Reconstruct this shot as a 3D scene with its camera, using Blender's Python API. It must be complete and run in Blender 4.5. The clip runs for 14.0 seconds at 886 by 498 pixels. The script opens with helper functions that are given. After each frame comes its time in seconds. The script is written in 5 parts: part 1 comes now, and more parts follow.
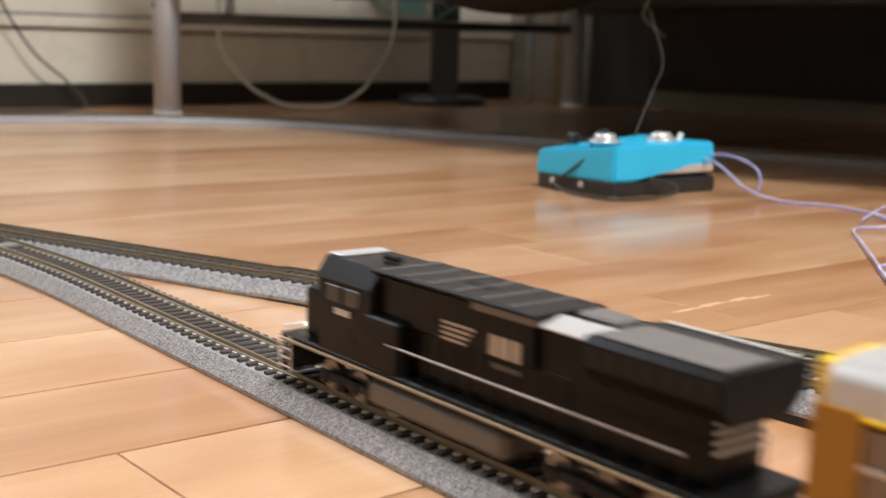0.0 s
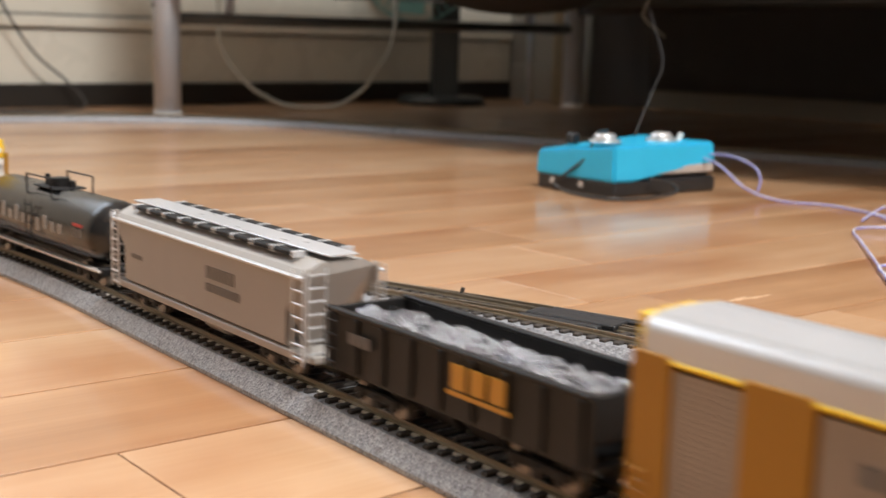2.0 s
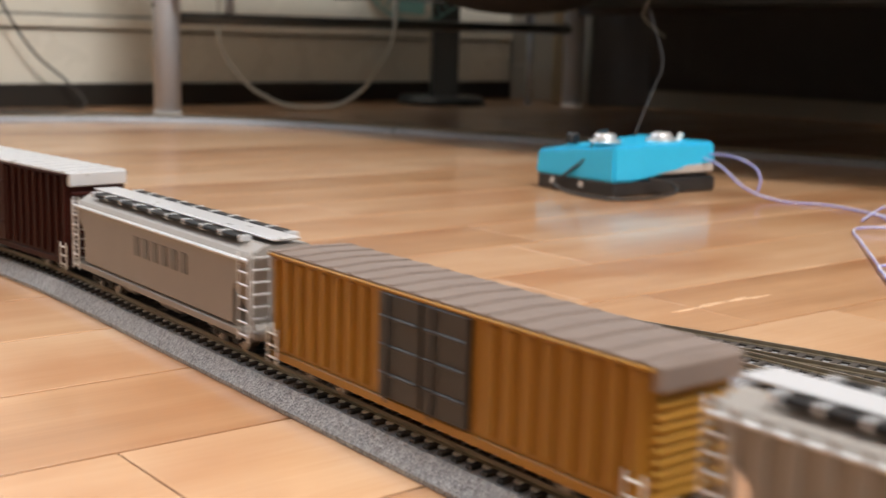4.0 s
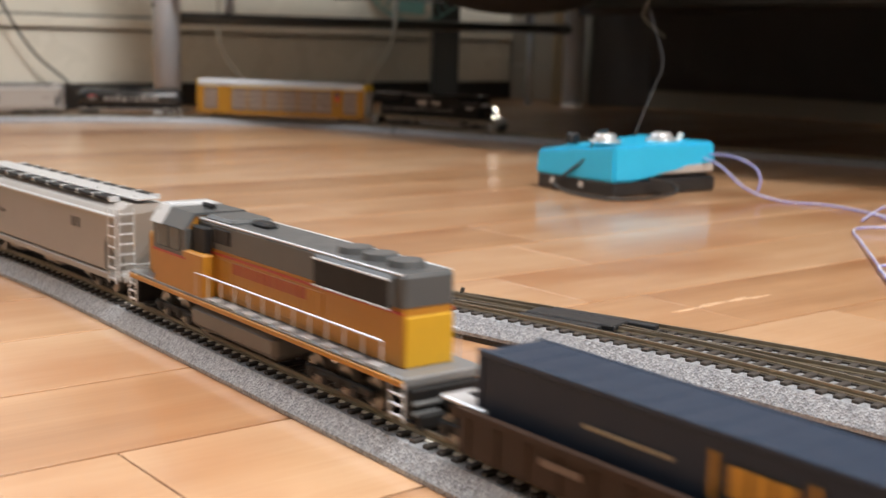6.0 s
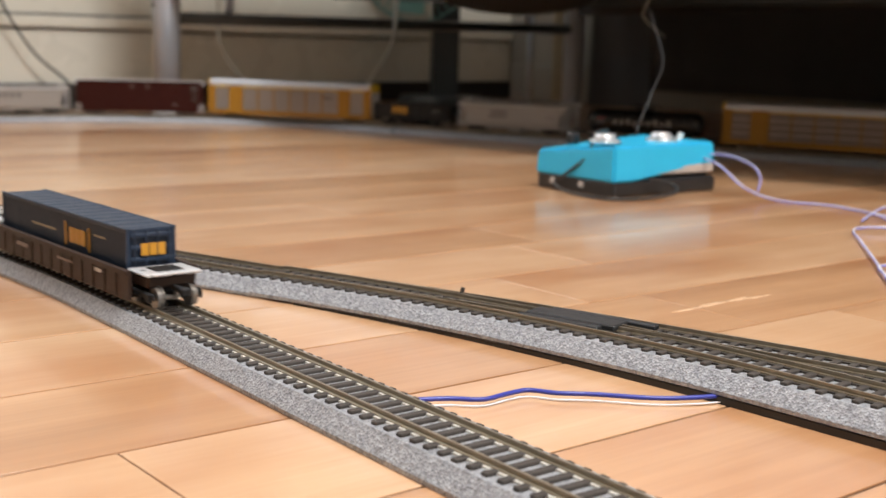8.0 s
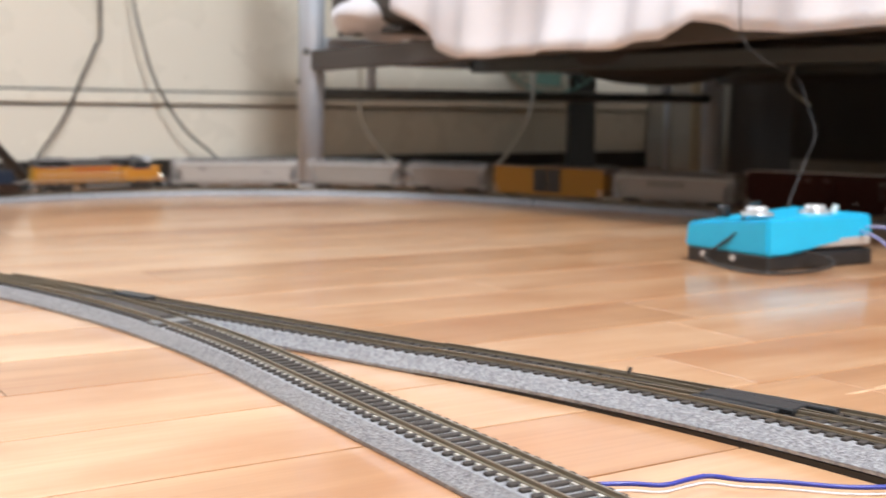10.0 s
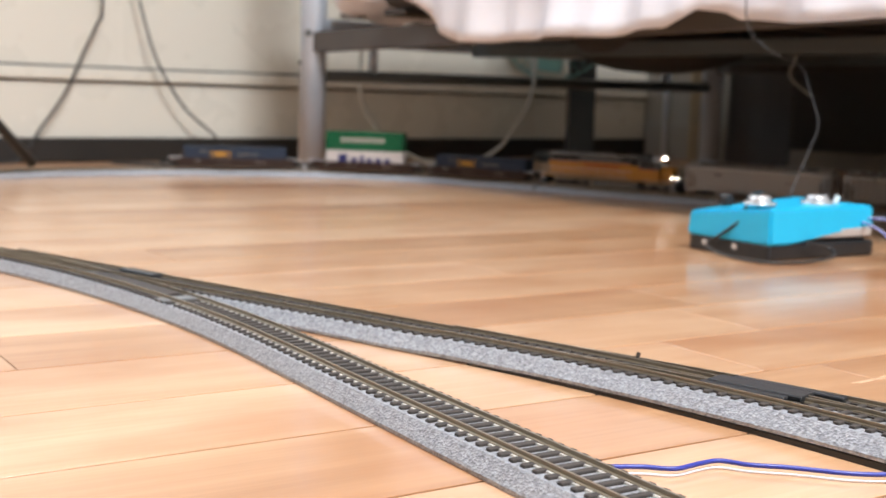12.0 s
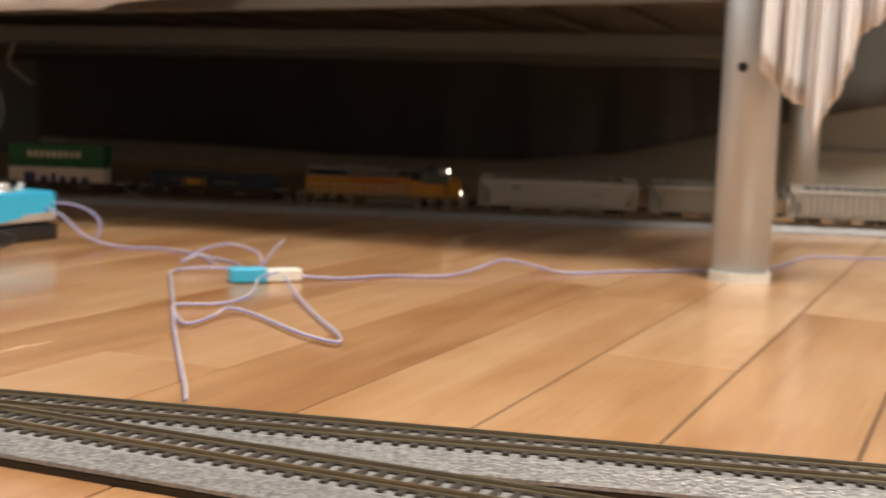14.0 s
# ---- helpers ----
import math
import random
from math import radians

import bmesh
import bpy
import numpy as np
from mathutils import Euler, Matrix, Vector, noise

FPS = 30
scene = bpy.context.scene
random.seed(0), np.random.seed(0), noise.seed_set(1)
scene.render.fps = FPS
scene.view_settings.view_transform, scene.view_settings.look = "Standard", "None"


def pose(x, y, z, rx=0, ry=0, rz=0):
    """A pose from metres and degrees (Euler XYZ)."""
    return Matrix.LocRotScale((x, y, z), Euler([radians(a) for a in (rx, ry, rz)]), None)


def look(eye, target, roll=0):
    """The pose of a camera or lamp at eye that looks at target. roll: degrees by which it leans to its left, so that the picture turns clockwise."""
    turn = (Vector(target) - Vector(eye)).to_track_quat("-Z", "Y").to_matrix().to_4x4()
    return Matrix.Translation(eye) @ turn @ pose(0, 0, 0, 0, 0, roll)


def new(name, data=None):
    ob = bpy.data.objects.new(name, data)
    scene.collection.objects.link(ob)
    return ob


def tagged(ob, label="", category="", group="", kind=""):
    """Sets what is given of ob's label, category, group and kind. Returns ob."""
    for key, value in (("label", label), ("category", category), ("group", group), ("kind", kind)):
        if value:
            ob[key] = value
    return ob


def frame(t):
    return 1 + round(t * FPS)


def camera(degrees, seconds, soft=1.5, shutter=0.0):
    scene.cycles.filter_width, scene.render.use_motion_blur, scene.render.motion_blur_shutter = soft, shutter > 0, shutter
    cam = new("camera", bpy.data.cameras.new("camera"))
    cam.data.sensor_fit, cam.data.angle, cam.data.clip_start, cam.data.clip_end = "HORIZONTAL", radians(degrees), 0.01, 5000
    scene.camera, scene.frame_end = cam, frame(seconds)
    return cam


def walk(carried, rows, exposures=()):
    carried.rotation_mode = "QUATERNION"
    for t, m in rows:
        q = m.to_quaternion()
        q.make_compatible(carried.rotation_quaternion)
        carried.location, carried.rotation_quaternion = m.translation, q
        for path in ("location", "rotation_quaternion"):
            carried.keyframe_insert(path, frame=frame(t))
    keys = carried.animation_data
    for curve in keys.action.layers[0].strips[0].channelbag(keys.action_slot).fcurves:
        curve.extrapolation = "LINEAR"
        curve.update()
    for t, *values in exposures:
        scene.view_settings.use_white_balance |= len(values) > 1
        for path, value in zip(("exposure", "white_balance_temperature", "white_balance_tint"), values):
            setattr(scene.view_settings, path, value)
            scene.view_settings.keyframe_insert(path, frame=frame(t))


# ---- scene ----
cam = camera(40.4, 14.0, 1.5, 0.32)
cam.data.dof.use_dof, cam.data.dof.focus_distance, cam.data.dof.aperture_fstop = True, 0.50, 15.0   # focus lies on the near track
PATH = [
    (0, (0.001, 0.0, 0.141), (-0.001, 1.971, -0.196), 1.5),
    (9.0, (0.001, 0.0, 0.141), (-0.001, 1.971, -0.196), 1.5),
    (9.3, (0.001, -0.002, 0.142), (-0.012, 1.97, -0.194), 1.3),
    (9.5, (-0.004, -0.002, 0.143), (-0.054, 1.976, -0.151), 0.8),
    (10, (-0.019, -0.001, 0.146), (-0.235, 1.974, -0.083), 0.7),
    (10.5, (-0.032, -0.002, 0.146), (-0.373, 1.956, -0.08), 0.6),
    (11, (-0.031, -0.001, 0.144), (-0.34, 1.958, -0.112), 1.4),
    (11.5, (-0.029, -0.001, 0.144), (-0.304, 1.962, -0.12), 1.4),
    (12, (-0.028, -0.005, 0.145), (-0.232, 1.968, -0.109), 1.8),
    (12.5, (-0.006, -0.014, 0.148), (-0.046, 1.97, -0.103), 1.9),
    (13, (0.029, -0.012, 0.145), (0.331, 1.949, -0.103), 2.0),
    (13.5, (0.056, -0.04, 0.151), (0.673, 1.847, -0.097), 2.1),
    (13.6, (0.063, -0.038, 0.151), (0.737, 1.829, -0.099), 2.4),
    (14, (0.086, -0.057, 0.152), (0.964, 1.725, -0.088), 2.0),
]
# the camera's own exposure and white balance drift a little as it swings from the dark train to the bright floor
walk(cam, [(t, look(e, g, r)) for t, e, g, r in PATH],
     [(0, 0.0, 6250, 10), (9.0, 0.05, 6250, 10), (10.3, 0.34, 5850, 10), (12.0, 0.34, 5850, 10), (13.0, 0.06, 6450, 10), (14.0, -0.26, 7250, 10)])

# ---------------------------------------------------------------- light
world = bpy.data.worlds.new("world")
scene.world = world
world.use_nodes = True
wn = world.node_tree.nodes
sky = wn.new("ShaderNodeTexSky")
sky.sky_type, sky.sun_disc = "NISHITA", False
sky.sun_elevation, sky.sun_rotation = radians(35), radians(200)
world.node_tree.links.new(sky.outputs[0], wn["Background"].inputs[0])
wn["Background"].inputs[1].default_value = 0.1


def area_light(name, eye, target, sx, sy, power, colour):
    data = bpy.data.lights.new(name, "AREA")
    data.shape, data.size, data.size_y, data.energy, data.color = "RECTANGLE", sx, sy, power, colour
    ob = new(name, data)
    ob.matrix_world = look(eye, target)
    return ob


# ---------------------------------------------------------------- materials
def node_material(name):
    m = bpy.data.materials.new(name)
    m.use_nodes = True
    return m, m.node_tree.nodes, m.node_tree.links, m.node_tree.nodes["Principled BSDF"]


def paint(name, colour, rough=0.45, metal=0.0, vary=0.12, scale=120.0, bump=0.02, dist=0.0004, coat=0.0, spec=0.5):
    """A plain painted or moulded surface with a little grain and uneven gloss."""
    m, n, l, b = node_material(name)
    co = n.new("ShaderNodeTexCoord")
    a = n.new("ShaderNodeTexNoise"); a.inputs["Scale"].default_value, a.inputs["Detail"].default_value = scale, 4
    c = n.new("ShaderNodeTexNoise"); c.inputs["Scale"].default_value, c.inputs["Detail"].default_value = scale / 9, 2
    l.new(co.outputs["Object"], a.inputs["Vector"]); l.new(co.outputs["Object"], c.inputs["Vector"])
    mix = n.new("ShaderNodeMix"); mix.data_type = "RGBA"
    mix.inputs["A"].default_value = (*[v * (1 - vary) for v in colour], 1)
    mix.inputs["B"].default_value = (*[min(1, v * (1 + vary)) for v in colour], 1)
    l.new(c.outputs["Fac"], mix.inputs["Factor"]); l.new(mix.outputs["Result"], b.inputs["Base Color"])
    r = n.new("ShaderNodeMapRange")
    r.inputs["To Min"].default_value, r.inputs["To Max"].default_value = max(0.03, rough - 0.08), min(1, rough + 0.08)
    l.new(a.outputs["Fac"], r.inputs["Value"]); l.new(r.outputs["Result"], b.inputs["Roughness"])
    b.inputs["Metallic"].default_value = metal
    b.inputs["Coat Weight"].default_value, b.inputs["Specular IOR Level"].default_value = coat, spec
    bp = n.new("ShaderNodeBump"); bp.inputs["Strength"].default_value, bp.inputs["Distance"].default_value = bump * 10, dist
    l.new(a.outputs["Fac"], bp.inputs["Height"]); l.new(bp.outputs["Normal"], b.inputs["Normal"])
    return m


def wood_material():
    """Lacquered plank floor: tone by plank, long grain, dark figures, faint scratches in the gloss."""
    m, n, l, b = node_material("lacquered_wood")
    co = n.new("ShaderNodeTexCoord"); info = n.new("ShaderNodeObjectInfo"); geo = n.new("ShaderNodeNewGeometry")
    rnd = n.new("ShaderNodeMath"); rnd.operation = "ADD"
    l.new(info.outputs["Random"], rnd.inputs[0]); l.new(geo.outputs["Random Per Island"], rnd.inputs[1])
    off = n.new("ShaderNodeVectorMath"); off.operation = "MULTIPLY_ADD"
    off.inputs[1].default_value = (7.3, 3.1, 1.7)
    l.new(rnd.outputs[0], off.inputs[0]); l.new(co.outputs["Generated"], off.inputs[2])
    pos = n.new("ShaderNodeVectorMath"); pos.operation = "ADD"
    l.new(geo.outputs["Position"], pos.inputs[0])
    sh = n.new("ShaderNodeVectorMath"); sh.operation = "SCALE"; sh.inputs["Scale"].default_value = 5.0
    cmb = n.new("ShaderNodeCombineXYZ"); l.new(rnd.outputs[0], cmb.inputs[0]); l.new(rnd.outputs[0], cmb.inputs[2])
    l.new(cmb.outputs[0], sh.inputs[0]); l.new(sh.outputs[0], pos.inputs[1])
    mp = n.new("ShaderNodeMapping"); mp.inputs["Rotation"].default_value = (0, 0, radians(-PLANK)); mp.vector_type = "POINT"
    l.new(pos.outputs[0], mp.inputs["Vector"])
    st = n.new("ShaderNodeMapping"); st.inputs["Scale"].default_value = (3.0, 42.0, 20.0); l.new(mp.outputs[0], st.inputs["Vector"])
    g1 = n.new("ShaderNodeTexNoise"); g1.inputs["Scale"].default_value, g1.inputs["Detail"].default_value, g1.inputs["Distortion"].default_value = 1.0, 6, 0.6
    l.new(st.outputs[0], g1.inputs["Vector"])
    st2 = n.new("ShaderNodeMapping"); st2.inputs["Scale"].default_value = (3.5, 9.0, 5.0); l.new(mp.outputs[0], st2.inputs["Vector"])
    g2 = n.new("ShaderNodeTexNoise"); g2.inputs["Scale"].default_value, g2.inputs["Detail"].default_value = 1.0, 3; l.new(st2.outputs[0], g2.inputs["Vector"])
    ramp = n.new("ShaderNodeValToRGB")
    ramp.color_ramp.elements[0].position, ramp.color_ramp.elements[0].color = 0.25, (0.31, 0.142, 0.060, 1)
    ramp.color_ramp.elements[1].position, ramp.color_ramp.elements[1].color = 0.75, (0.66, 0.43, 0.260, 1)
    e = ramp.color_ramp.elements.new(0.5); e.color = (0.52, 0.290, 0.146, 1)
    add = n.new("ShaderNodeMath"); add.operation = "MULTIPLY_ADD"; add.inputs[1].default_value = 0.35
    l.new(g1.outputs["Fac"], add.inputs[0])
    a2 = n.new("ShaderNodeMath"); a2.operation = "MULTIPLY_ADD"; a2.inputs[1].default_value = 0.45; l.new(g2.outputs["Fac"], a2.inputs[0])
    fr = n.new("ShaderNodeMath"); fr.operation = "FRACT"; l.new(rnd.outputs[0], fr.inputs[0])
    a3 = n.new("ShaderNodeMath"); a3.operation = "MULTIPLY"; a3.inputs[1].default_value = 0.28; l.new(fr.outputs[0], a3.inputs[0])
    l.new(a3.outputs[0], a2.inputs[2]); l.new(a2.outputs[0], add.inputs[2]); st4 = n.new("ShaderNodeMapping"); st4.inputs["Scale"].default_value = (14.0, 330.0, 60.0); l.new(mp.outputs[0], st4.inputs["Vector"])
    g4 = n.new("ShaderNodeTexNoise"); g4.inputs["Scale"].default_value, g4.inputs["Detail"].default_value = 1.0, 5; l.new(st4.outputs[0], g4.inputs["Vector"])
    fine = n.new("ShaderNodeMath"); fine.operation = "MULTIPLY_ADD"; fine.inputs[1].default_value = 0.16; l.new(g4.outputs["Fac"], fine.inputs[0])
    low = n.new("ShaderNodeMath"); low.operation = "SUBTRACT"; low.inputs[1].default_value = 0.08; l.new(add.outputs[0], low.inputs[0]); l.new(low.outputs[0], fine.inputs[2])
    l.new(fine.outputs[0], ramp.inputs["Fac"])
    bl = n.new("ShaderNodeMapping"); bl.inputs["Scale"].default_value = (5.0, 13.0, 5.0); l.new(mp.outputs[0], bl.inputs["Vector"])
    g3 = n.new("ShaderNodeTexNoise"); g3.inputs["Scale"].default_value, g3.inputs["Detail"].default_value = 1.0, 4; l.new(bl.outputs[0], g3.inputs["Vector"])
    k3 = n.new("ShaderNodeMapRange"); k3.inputs["From Min"].default_value, k3.inputs["From Max"].default_value, k3.inputs["To Max"].default_value = 0.48, 0.72, 0.65
    l.new(g3.outputs["Fac"], k3.inputs["Value"])
    red = n.new("ShaderNodeMix"); red.data_type = "RGBA"; red.inputs["B"].default_value = (0.38, 0.155, 0.055, 1)
    l.new(k3.outputs["Result"], red.inputs["Factor"]); l.new(ramp.outputs["Color"], red.inputs["A"]); l.new(red.outputs["Result"], b.inputs["Base Color"])
    sm = n.new("ShaderNodeTexNoise"); sm.inputs["Scale"].default_value, sm.inputs["Detail"].default_value = 14, 5; l.new(geo.outputs["Position"], sm.inputs["Vector"])
    r = n.new("ShaderNodeMapRange"); r.inputs["To Min"].default_value, r.inputs["To Max"].default_value = 0.28, 0.52
    l.new(sm.outputs["Fac"], r.inputs["Value"]); l.new(r.outputs["Result"], b.inputs["Roughness"])
    b.inputs["Specular IOR Level"].default_value = 0.4
    b.inputs["Coat Weight"].default_value, b.inputs["Coat Roughness"].default_value = 0.8, 0.15
    bp = n.new("ShaderNodeBump"); bp.inputs["Strength"].default_value, bp.inputs["Distance"].default_value = 0.25, 0.0006
    l.new(add.outputs[0], bp.inputs["Height"]); l.new(bp.outputs["Normal"], b.inputs["Normal"])
    return m


def ballast_material():
    m, n, l, b = node_material("speckled_grey_ballast")
    co = n.new("ShaderNodeTexCoord")
    v = n.new("ShaderNodeTexVoronoi"); v.inputs["Scale"].default_value = 1000; l.new(co.outputs["Object"], v.inputs["Vector"])
    w = n.new("ShaderNodeTexNoise"); w.inputs["Scale"].default_value, w.inputs["Detail"].default_value = 420, 4; l.new(co.outputs["Object"], w.inputs["Vector"])
    mix = n.new("ShaderNodeMath"); mix.operation = "MULTIPLY_ADD"; mix.inputs[1].default_value = 0.5
    l.new(v.outputs["Color"], mix.inputs[0]); l.new(w.outputs["Fac"], mix.inputs[2])
    ramp = n.new("ShaderNodeValToRGB")
    ramp.color_ramp.elements[0].position, ramp.color_ramp.elements[0].color = 0.3, (0.13, 0.132, 0.14, 1)
    ramp.color_ramp.elements[1].position, ramp.color_ramp.elements[1].color = 1.0, (0.42, 0.43, 0.455, 1)
    l.new(mix.outputs[0], ramp.inputs["Fac"]); l.new(ramp.outputs["Color"], b.inputs["Base Color"])
    b.inputs["Roughness"].default_value, b.inputs["Metallic"].default_value = 0.36, 0.12
    bp = n.new("ShaderNodeBump"); bp.inputs["Strength"].default_value, bp.inputs["Distance"].default_value = 0.55, 0.0006
    l.new(v.outputs["Distance"], bp.inputs["Height"]); l.new(bp.outputs["Normal"], b.inputs["Normal"])
    return m


PLANK = 39.0          # heading of the floor planks, degrees
WOOD = wood_material()
BALLAST = ballast_material()
GROOVE = paint("dark_joint", (0.05, 0.025, 0.012), 0.8)
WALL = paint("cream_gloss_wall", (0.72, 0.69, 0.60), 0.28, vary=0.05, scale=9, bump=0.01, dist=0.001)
# for the unseen side wall: darkness added to cut bounce onto the train
LOWBOUNCE = paint("low_bounce_wall", (0.16, 0.145, 0.125), 0.7, vary=0.1, scale=7)
# dim light behind the bed is put into this grey, darkened to lower ambient
DIMWALL = paint("grey_wall_dimmed", (0.30, 0.285, 0.25), 0.6, vary=0.08, scale=7)
CEIL = paint("white_ceiling", (0.8, 0.79, 0.76), 0.8, vary=0.03, scale=6)
BASE = paint("black_skirting", (0.02, 0.018, 0.016), 0.4, scale=60, vary=0.3)
BEDMETAL = paint("grey_powder_coated_steel", (0.53, 0.58, 0.65), 0.34, 0.25, 0.06, 260)
DARKMETAL = paint("dark_green_grey_steel", (0.10, 0.11, 0.11), 0.4, 0.1, 0.1, 200)
SHEET = paint("white_bed_linen", (0.76, 0.745, 0.775), 0.9, vary=0.04, scale=300, bump=0.06, dist=0.0008)
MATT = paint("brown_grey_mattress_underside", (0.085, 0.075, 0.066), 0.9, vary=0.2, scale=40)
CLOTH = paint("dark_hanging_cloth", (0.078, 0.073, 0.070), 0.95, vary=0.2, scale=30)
GREYCLOTH = paint("grey_cloth_cover", (0.12, 0.117, 0.118), 0.9, vary=0.2, scale=30)
TAN = paint("tan_wood_board", (0.36, 0.29, 0.19), 0.6, vary=0.2, scale=60)
BLUE = paint("bright_blue_plastic", (0.035, 0.46, 0.74), 0.35, vary=0.05, scale=500)
BLACK = paint("black_plastic", (0.018, 0.018, 0.019), 0.4, vary=0.2, scale=300)
SILVER = paint("silver_label", (0.55, 0.5, 0.46), 0.35, 0.3, 0.1, 200)
CHROME = paint("clear_grey_knob", (0.62, 0.62, 0.62), 0.22, 0.5, 0.1, 200)
WHITEP = paint("white_plastic", (0.75, 0.74, 0.70), 0.45, vary=0.05)
WIREW = paint("white_wire", (0.72, 0.72, 0.76), 0.4, vary=0.05)
WIREB = paint("blue_wire", (0.03, 0.04, 0.28), 0.4, vary=0.1)
WIREL = paint("lilac_wire", (0.22, 0.22, 0.55), 0.4, vary=0.1)
CORD = paint("black_cord", (0.03, 0.028, 0.027), 0.5)
CORDW = paint("cream_cord", (0.55, 0.54, 0.47), 0.5)
FANGREEN = paint("pale_green_fan_plastic", (0.20, 0.42, 0.40), 0.3, vary=0.08)
FANDARK = paint("dark_fan_stand", (0.03, 0.035, 0.035), 0.4)
TIE = paint("dark_brown_sleeper", (0.045, 0.036, 0.03), 0.7, vary=0.25, scale=200)
RAIL = paint("weathered_nickel_rail", (0.33, 0.28, 0.205), 0.32, 0.75, 0.15, 300)
# near rail foot: the glint between sleepers is put into this pale colour
RAILGLINT = paint("rail_foot_glint", (0.86, 0.83, 0.76), 0.35, 0.35, 0.1, 300)
# rolling stock paints
NSBLACK = paint("black_loco_paint", (0.006, 0.0058, 0.0058), 0.30, vary=0.2, scale=200, spec=0.13)
NSWHITE = paint("loco_white", (0.72, 0.72, 0.70), 0.4)
YEL = paint("rack_yellow_ochre", (0.35, 0.168, 0.018), 0.45, vary=0.1, scale=90, spec=0.35)
# rack yellow once more, with the light on ends and top rails put in
YEL_LIT = paint("rack_yellow_lit", (0.80, 0.52, 0.02), 0.4, vary=0.06)
GALV = paint("galvanised_panel", (0.235, 0.185, 0.16), 0.42, 0.3, 0.1, 160)
ROOFSIL = paint("silver_roof", (0.60, 0.61, 0.63), 0.30, 0.40, 0.06, 160)
RACKROOF = paint("dull_silver_rack_roof", (0.60, 0.61, 0.63), 0.34, 0.55, 0.08, 160)
PANELG = paint("bright_galvanised_panel", (0.30, 0.27, 0.245), 0.40, 0.4, 0.12, 160)
RIBPALE = paint("pale_panel_rib", (0.50, 0.43, 0.37), 0.45, 0.2, 0.1, 160)
TANKB = paint("black_tank_paint", (0.013, 0.0125, 0.013), 0.22, vary=0.15, scale=150, spec=0.6)
HOPG = paint("light_grey_hopper", (0.35, 0.325, 0.30), 0.5, vary=0.07, scale=120)
HOPR = paint("warm_grey_hopper", (0.28, 0.255, 0.232), 0.5, vary=0.1, scale=120)
COALBOX = paint("black_hopper_paint", (0.014, 0.013, 0.0125), 0.5, vary=0.2, spec=0.3)
COAL = paint("shiny_coal", (0.22, 0.22, 0.235), 0.10, 0.9, 0.6, 420, 0.1, 0.002)
BROWN = paint("oxide_brown_paint", (0.036, 0.0085, 0.006), 0.5, vary=0.15, scale=120, spec=0.10)
# lit copy of the loco yellow: light on the hood end as colour
UPYEL_LIT = paint("loco_yellow_lit", (0.56, 0.31, 0.012), 0.42, vary=0.08)
UPYEL = paint("loco_armour_yellow", (0.43, 0.185, 0.015), 0.42, vary=0.06)
UPGREY = paint("loco_grey", (0.075, 0.078, 0.08), 0.40, vary=0.1)
TANKSIDE = paint("dusty_fuel_tank", (0.13, 0.12, 0.108), 0.42, 0.2, 0.15, 150)
DECKGREY = paint("light_grey_walkway", (0.22, 0.225, 0.23), 0.42, 0.3, 0.1, 200)
UPLETTER = paint("faded_red_lettering", (0.33, 0.045, 0.018), 0.5)
UPRED = paint("loco_red_stripe", (0.40, 0.035, 0.015), 0.4)
CBLUE = paint("container_blue", (0.018, 0.030, 0.055), 0.5, vary=0.1, spec=0.35)
CGREEN = paint("container_green", (0.008, 0.095, 0.038), 0.45, vary=0.08, spec=0.35)
CWHITE = paint("container_white", (0.58, 0.53, 0.50), 0.45, vary=0.05)
WELLB = paint("well_car_brown", (0.036, 0.021, 0.015), 0.5, vary=0.3, scale=260, spec=0.22)
UNDER = paint("black_underframe", (0.011, 0.010, 0.010), 0.6, vary=0.2, spec=0.3)
WHEEL = paint("wheel_steel", (0.24, 0.22, 0.20), 0.35, 0.8)
GOLD = paint("gold_marking", (0.52, 0.25, 0.02), 0.45)
NAVY = paint("navy_marking", (0.02, 0.025, 0.12), 0.45)
WMARK = paint("white_marking", (0.70, 0.69, 0.66), 0.5)
RMARK = paint("red_marking", (0.55, 0.06, 0.05), 0.5)
TANKRED = paint("faded_brown_patch", (0.10, 0.055, 0.045), 0.6, vary=0.25, scale=220)
GMARK = paint("grey_marking", (0.14, 0.13, 0.125), 0.5)
GLASS = paint("dark_window", (0.015, 0.017, 0.02), 0.08, vary=0.05)
LAMP, ln, ll, lb = node_material("headlight_glow")
lb.inputs["Emission Color"].default_value, lb.inputs["Emission Strength"].default_value = (1, 0.9, 0.7, 1), 25


# ---------------------------------------------------------------- mesh helpers
def link_mesh(name, bm, material, smooth=False):
    me = bpy.data.meshes.new(name)
    bm.normal_update()
    bm.to_mesh(me)
    bm.free()
    me.materials.append(material)
    if smooth:
        for p in me.polygons:
            p.use_smooth = True
    return new(name, me)


def thing(name, label, category, group="", kind="", at=None):
    ob = new(name)
    ob.empty_display_size = 0.02
    if at is not None:
        ob.matrix_world = at
    return tagged(ob, label, category, group, kind)


def part(name, bm, material, parent, label="", smooth=False):
    ob = link_mesh(name, bm, material, smooth)
    ob.parent = parent
    return tagged(ob, label)


def solid(bm, c, s, bevel=0.0, seg=1, rot=None):
    """A box of size s at c, its edges rounded."""
    g = bmesh.ops.create_cube(bm, size=1, matrix=Matrix.Translation(c) @ (rot or Matrix()) @ Matrix.Diagonal((*s, 1)))
    if bevel:
        es = list({e for v in g["verts"] for e in v.link_edges})
        bmesh.ops.bevel(bm, geom=es, offset=bevel, segments=seg, affect="EDGES", profile=0.5)
    return bm


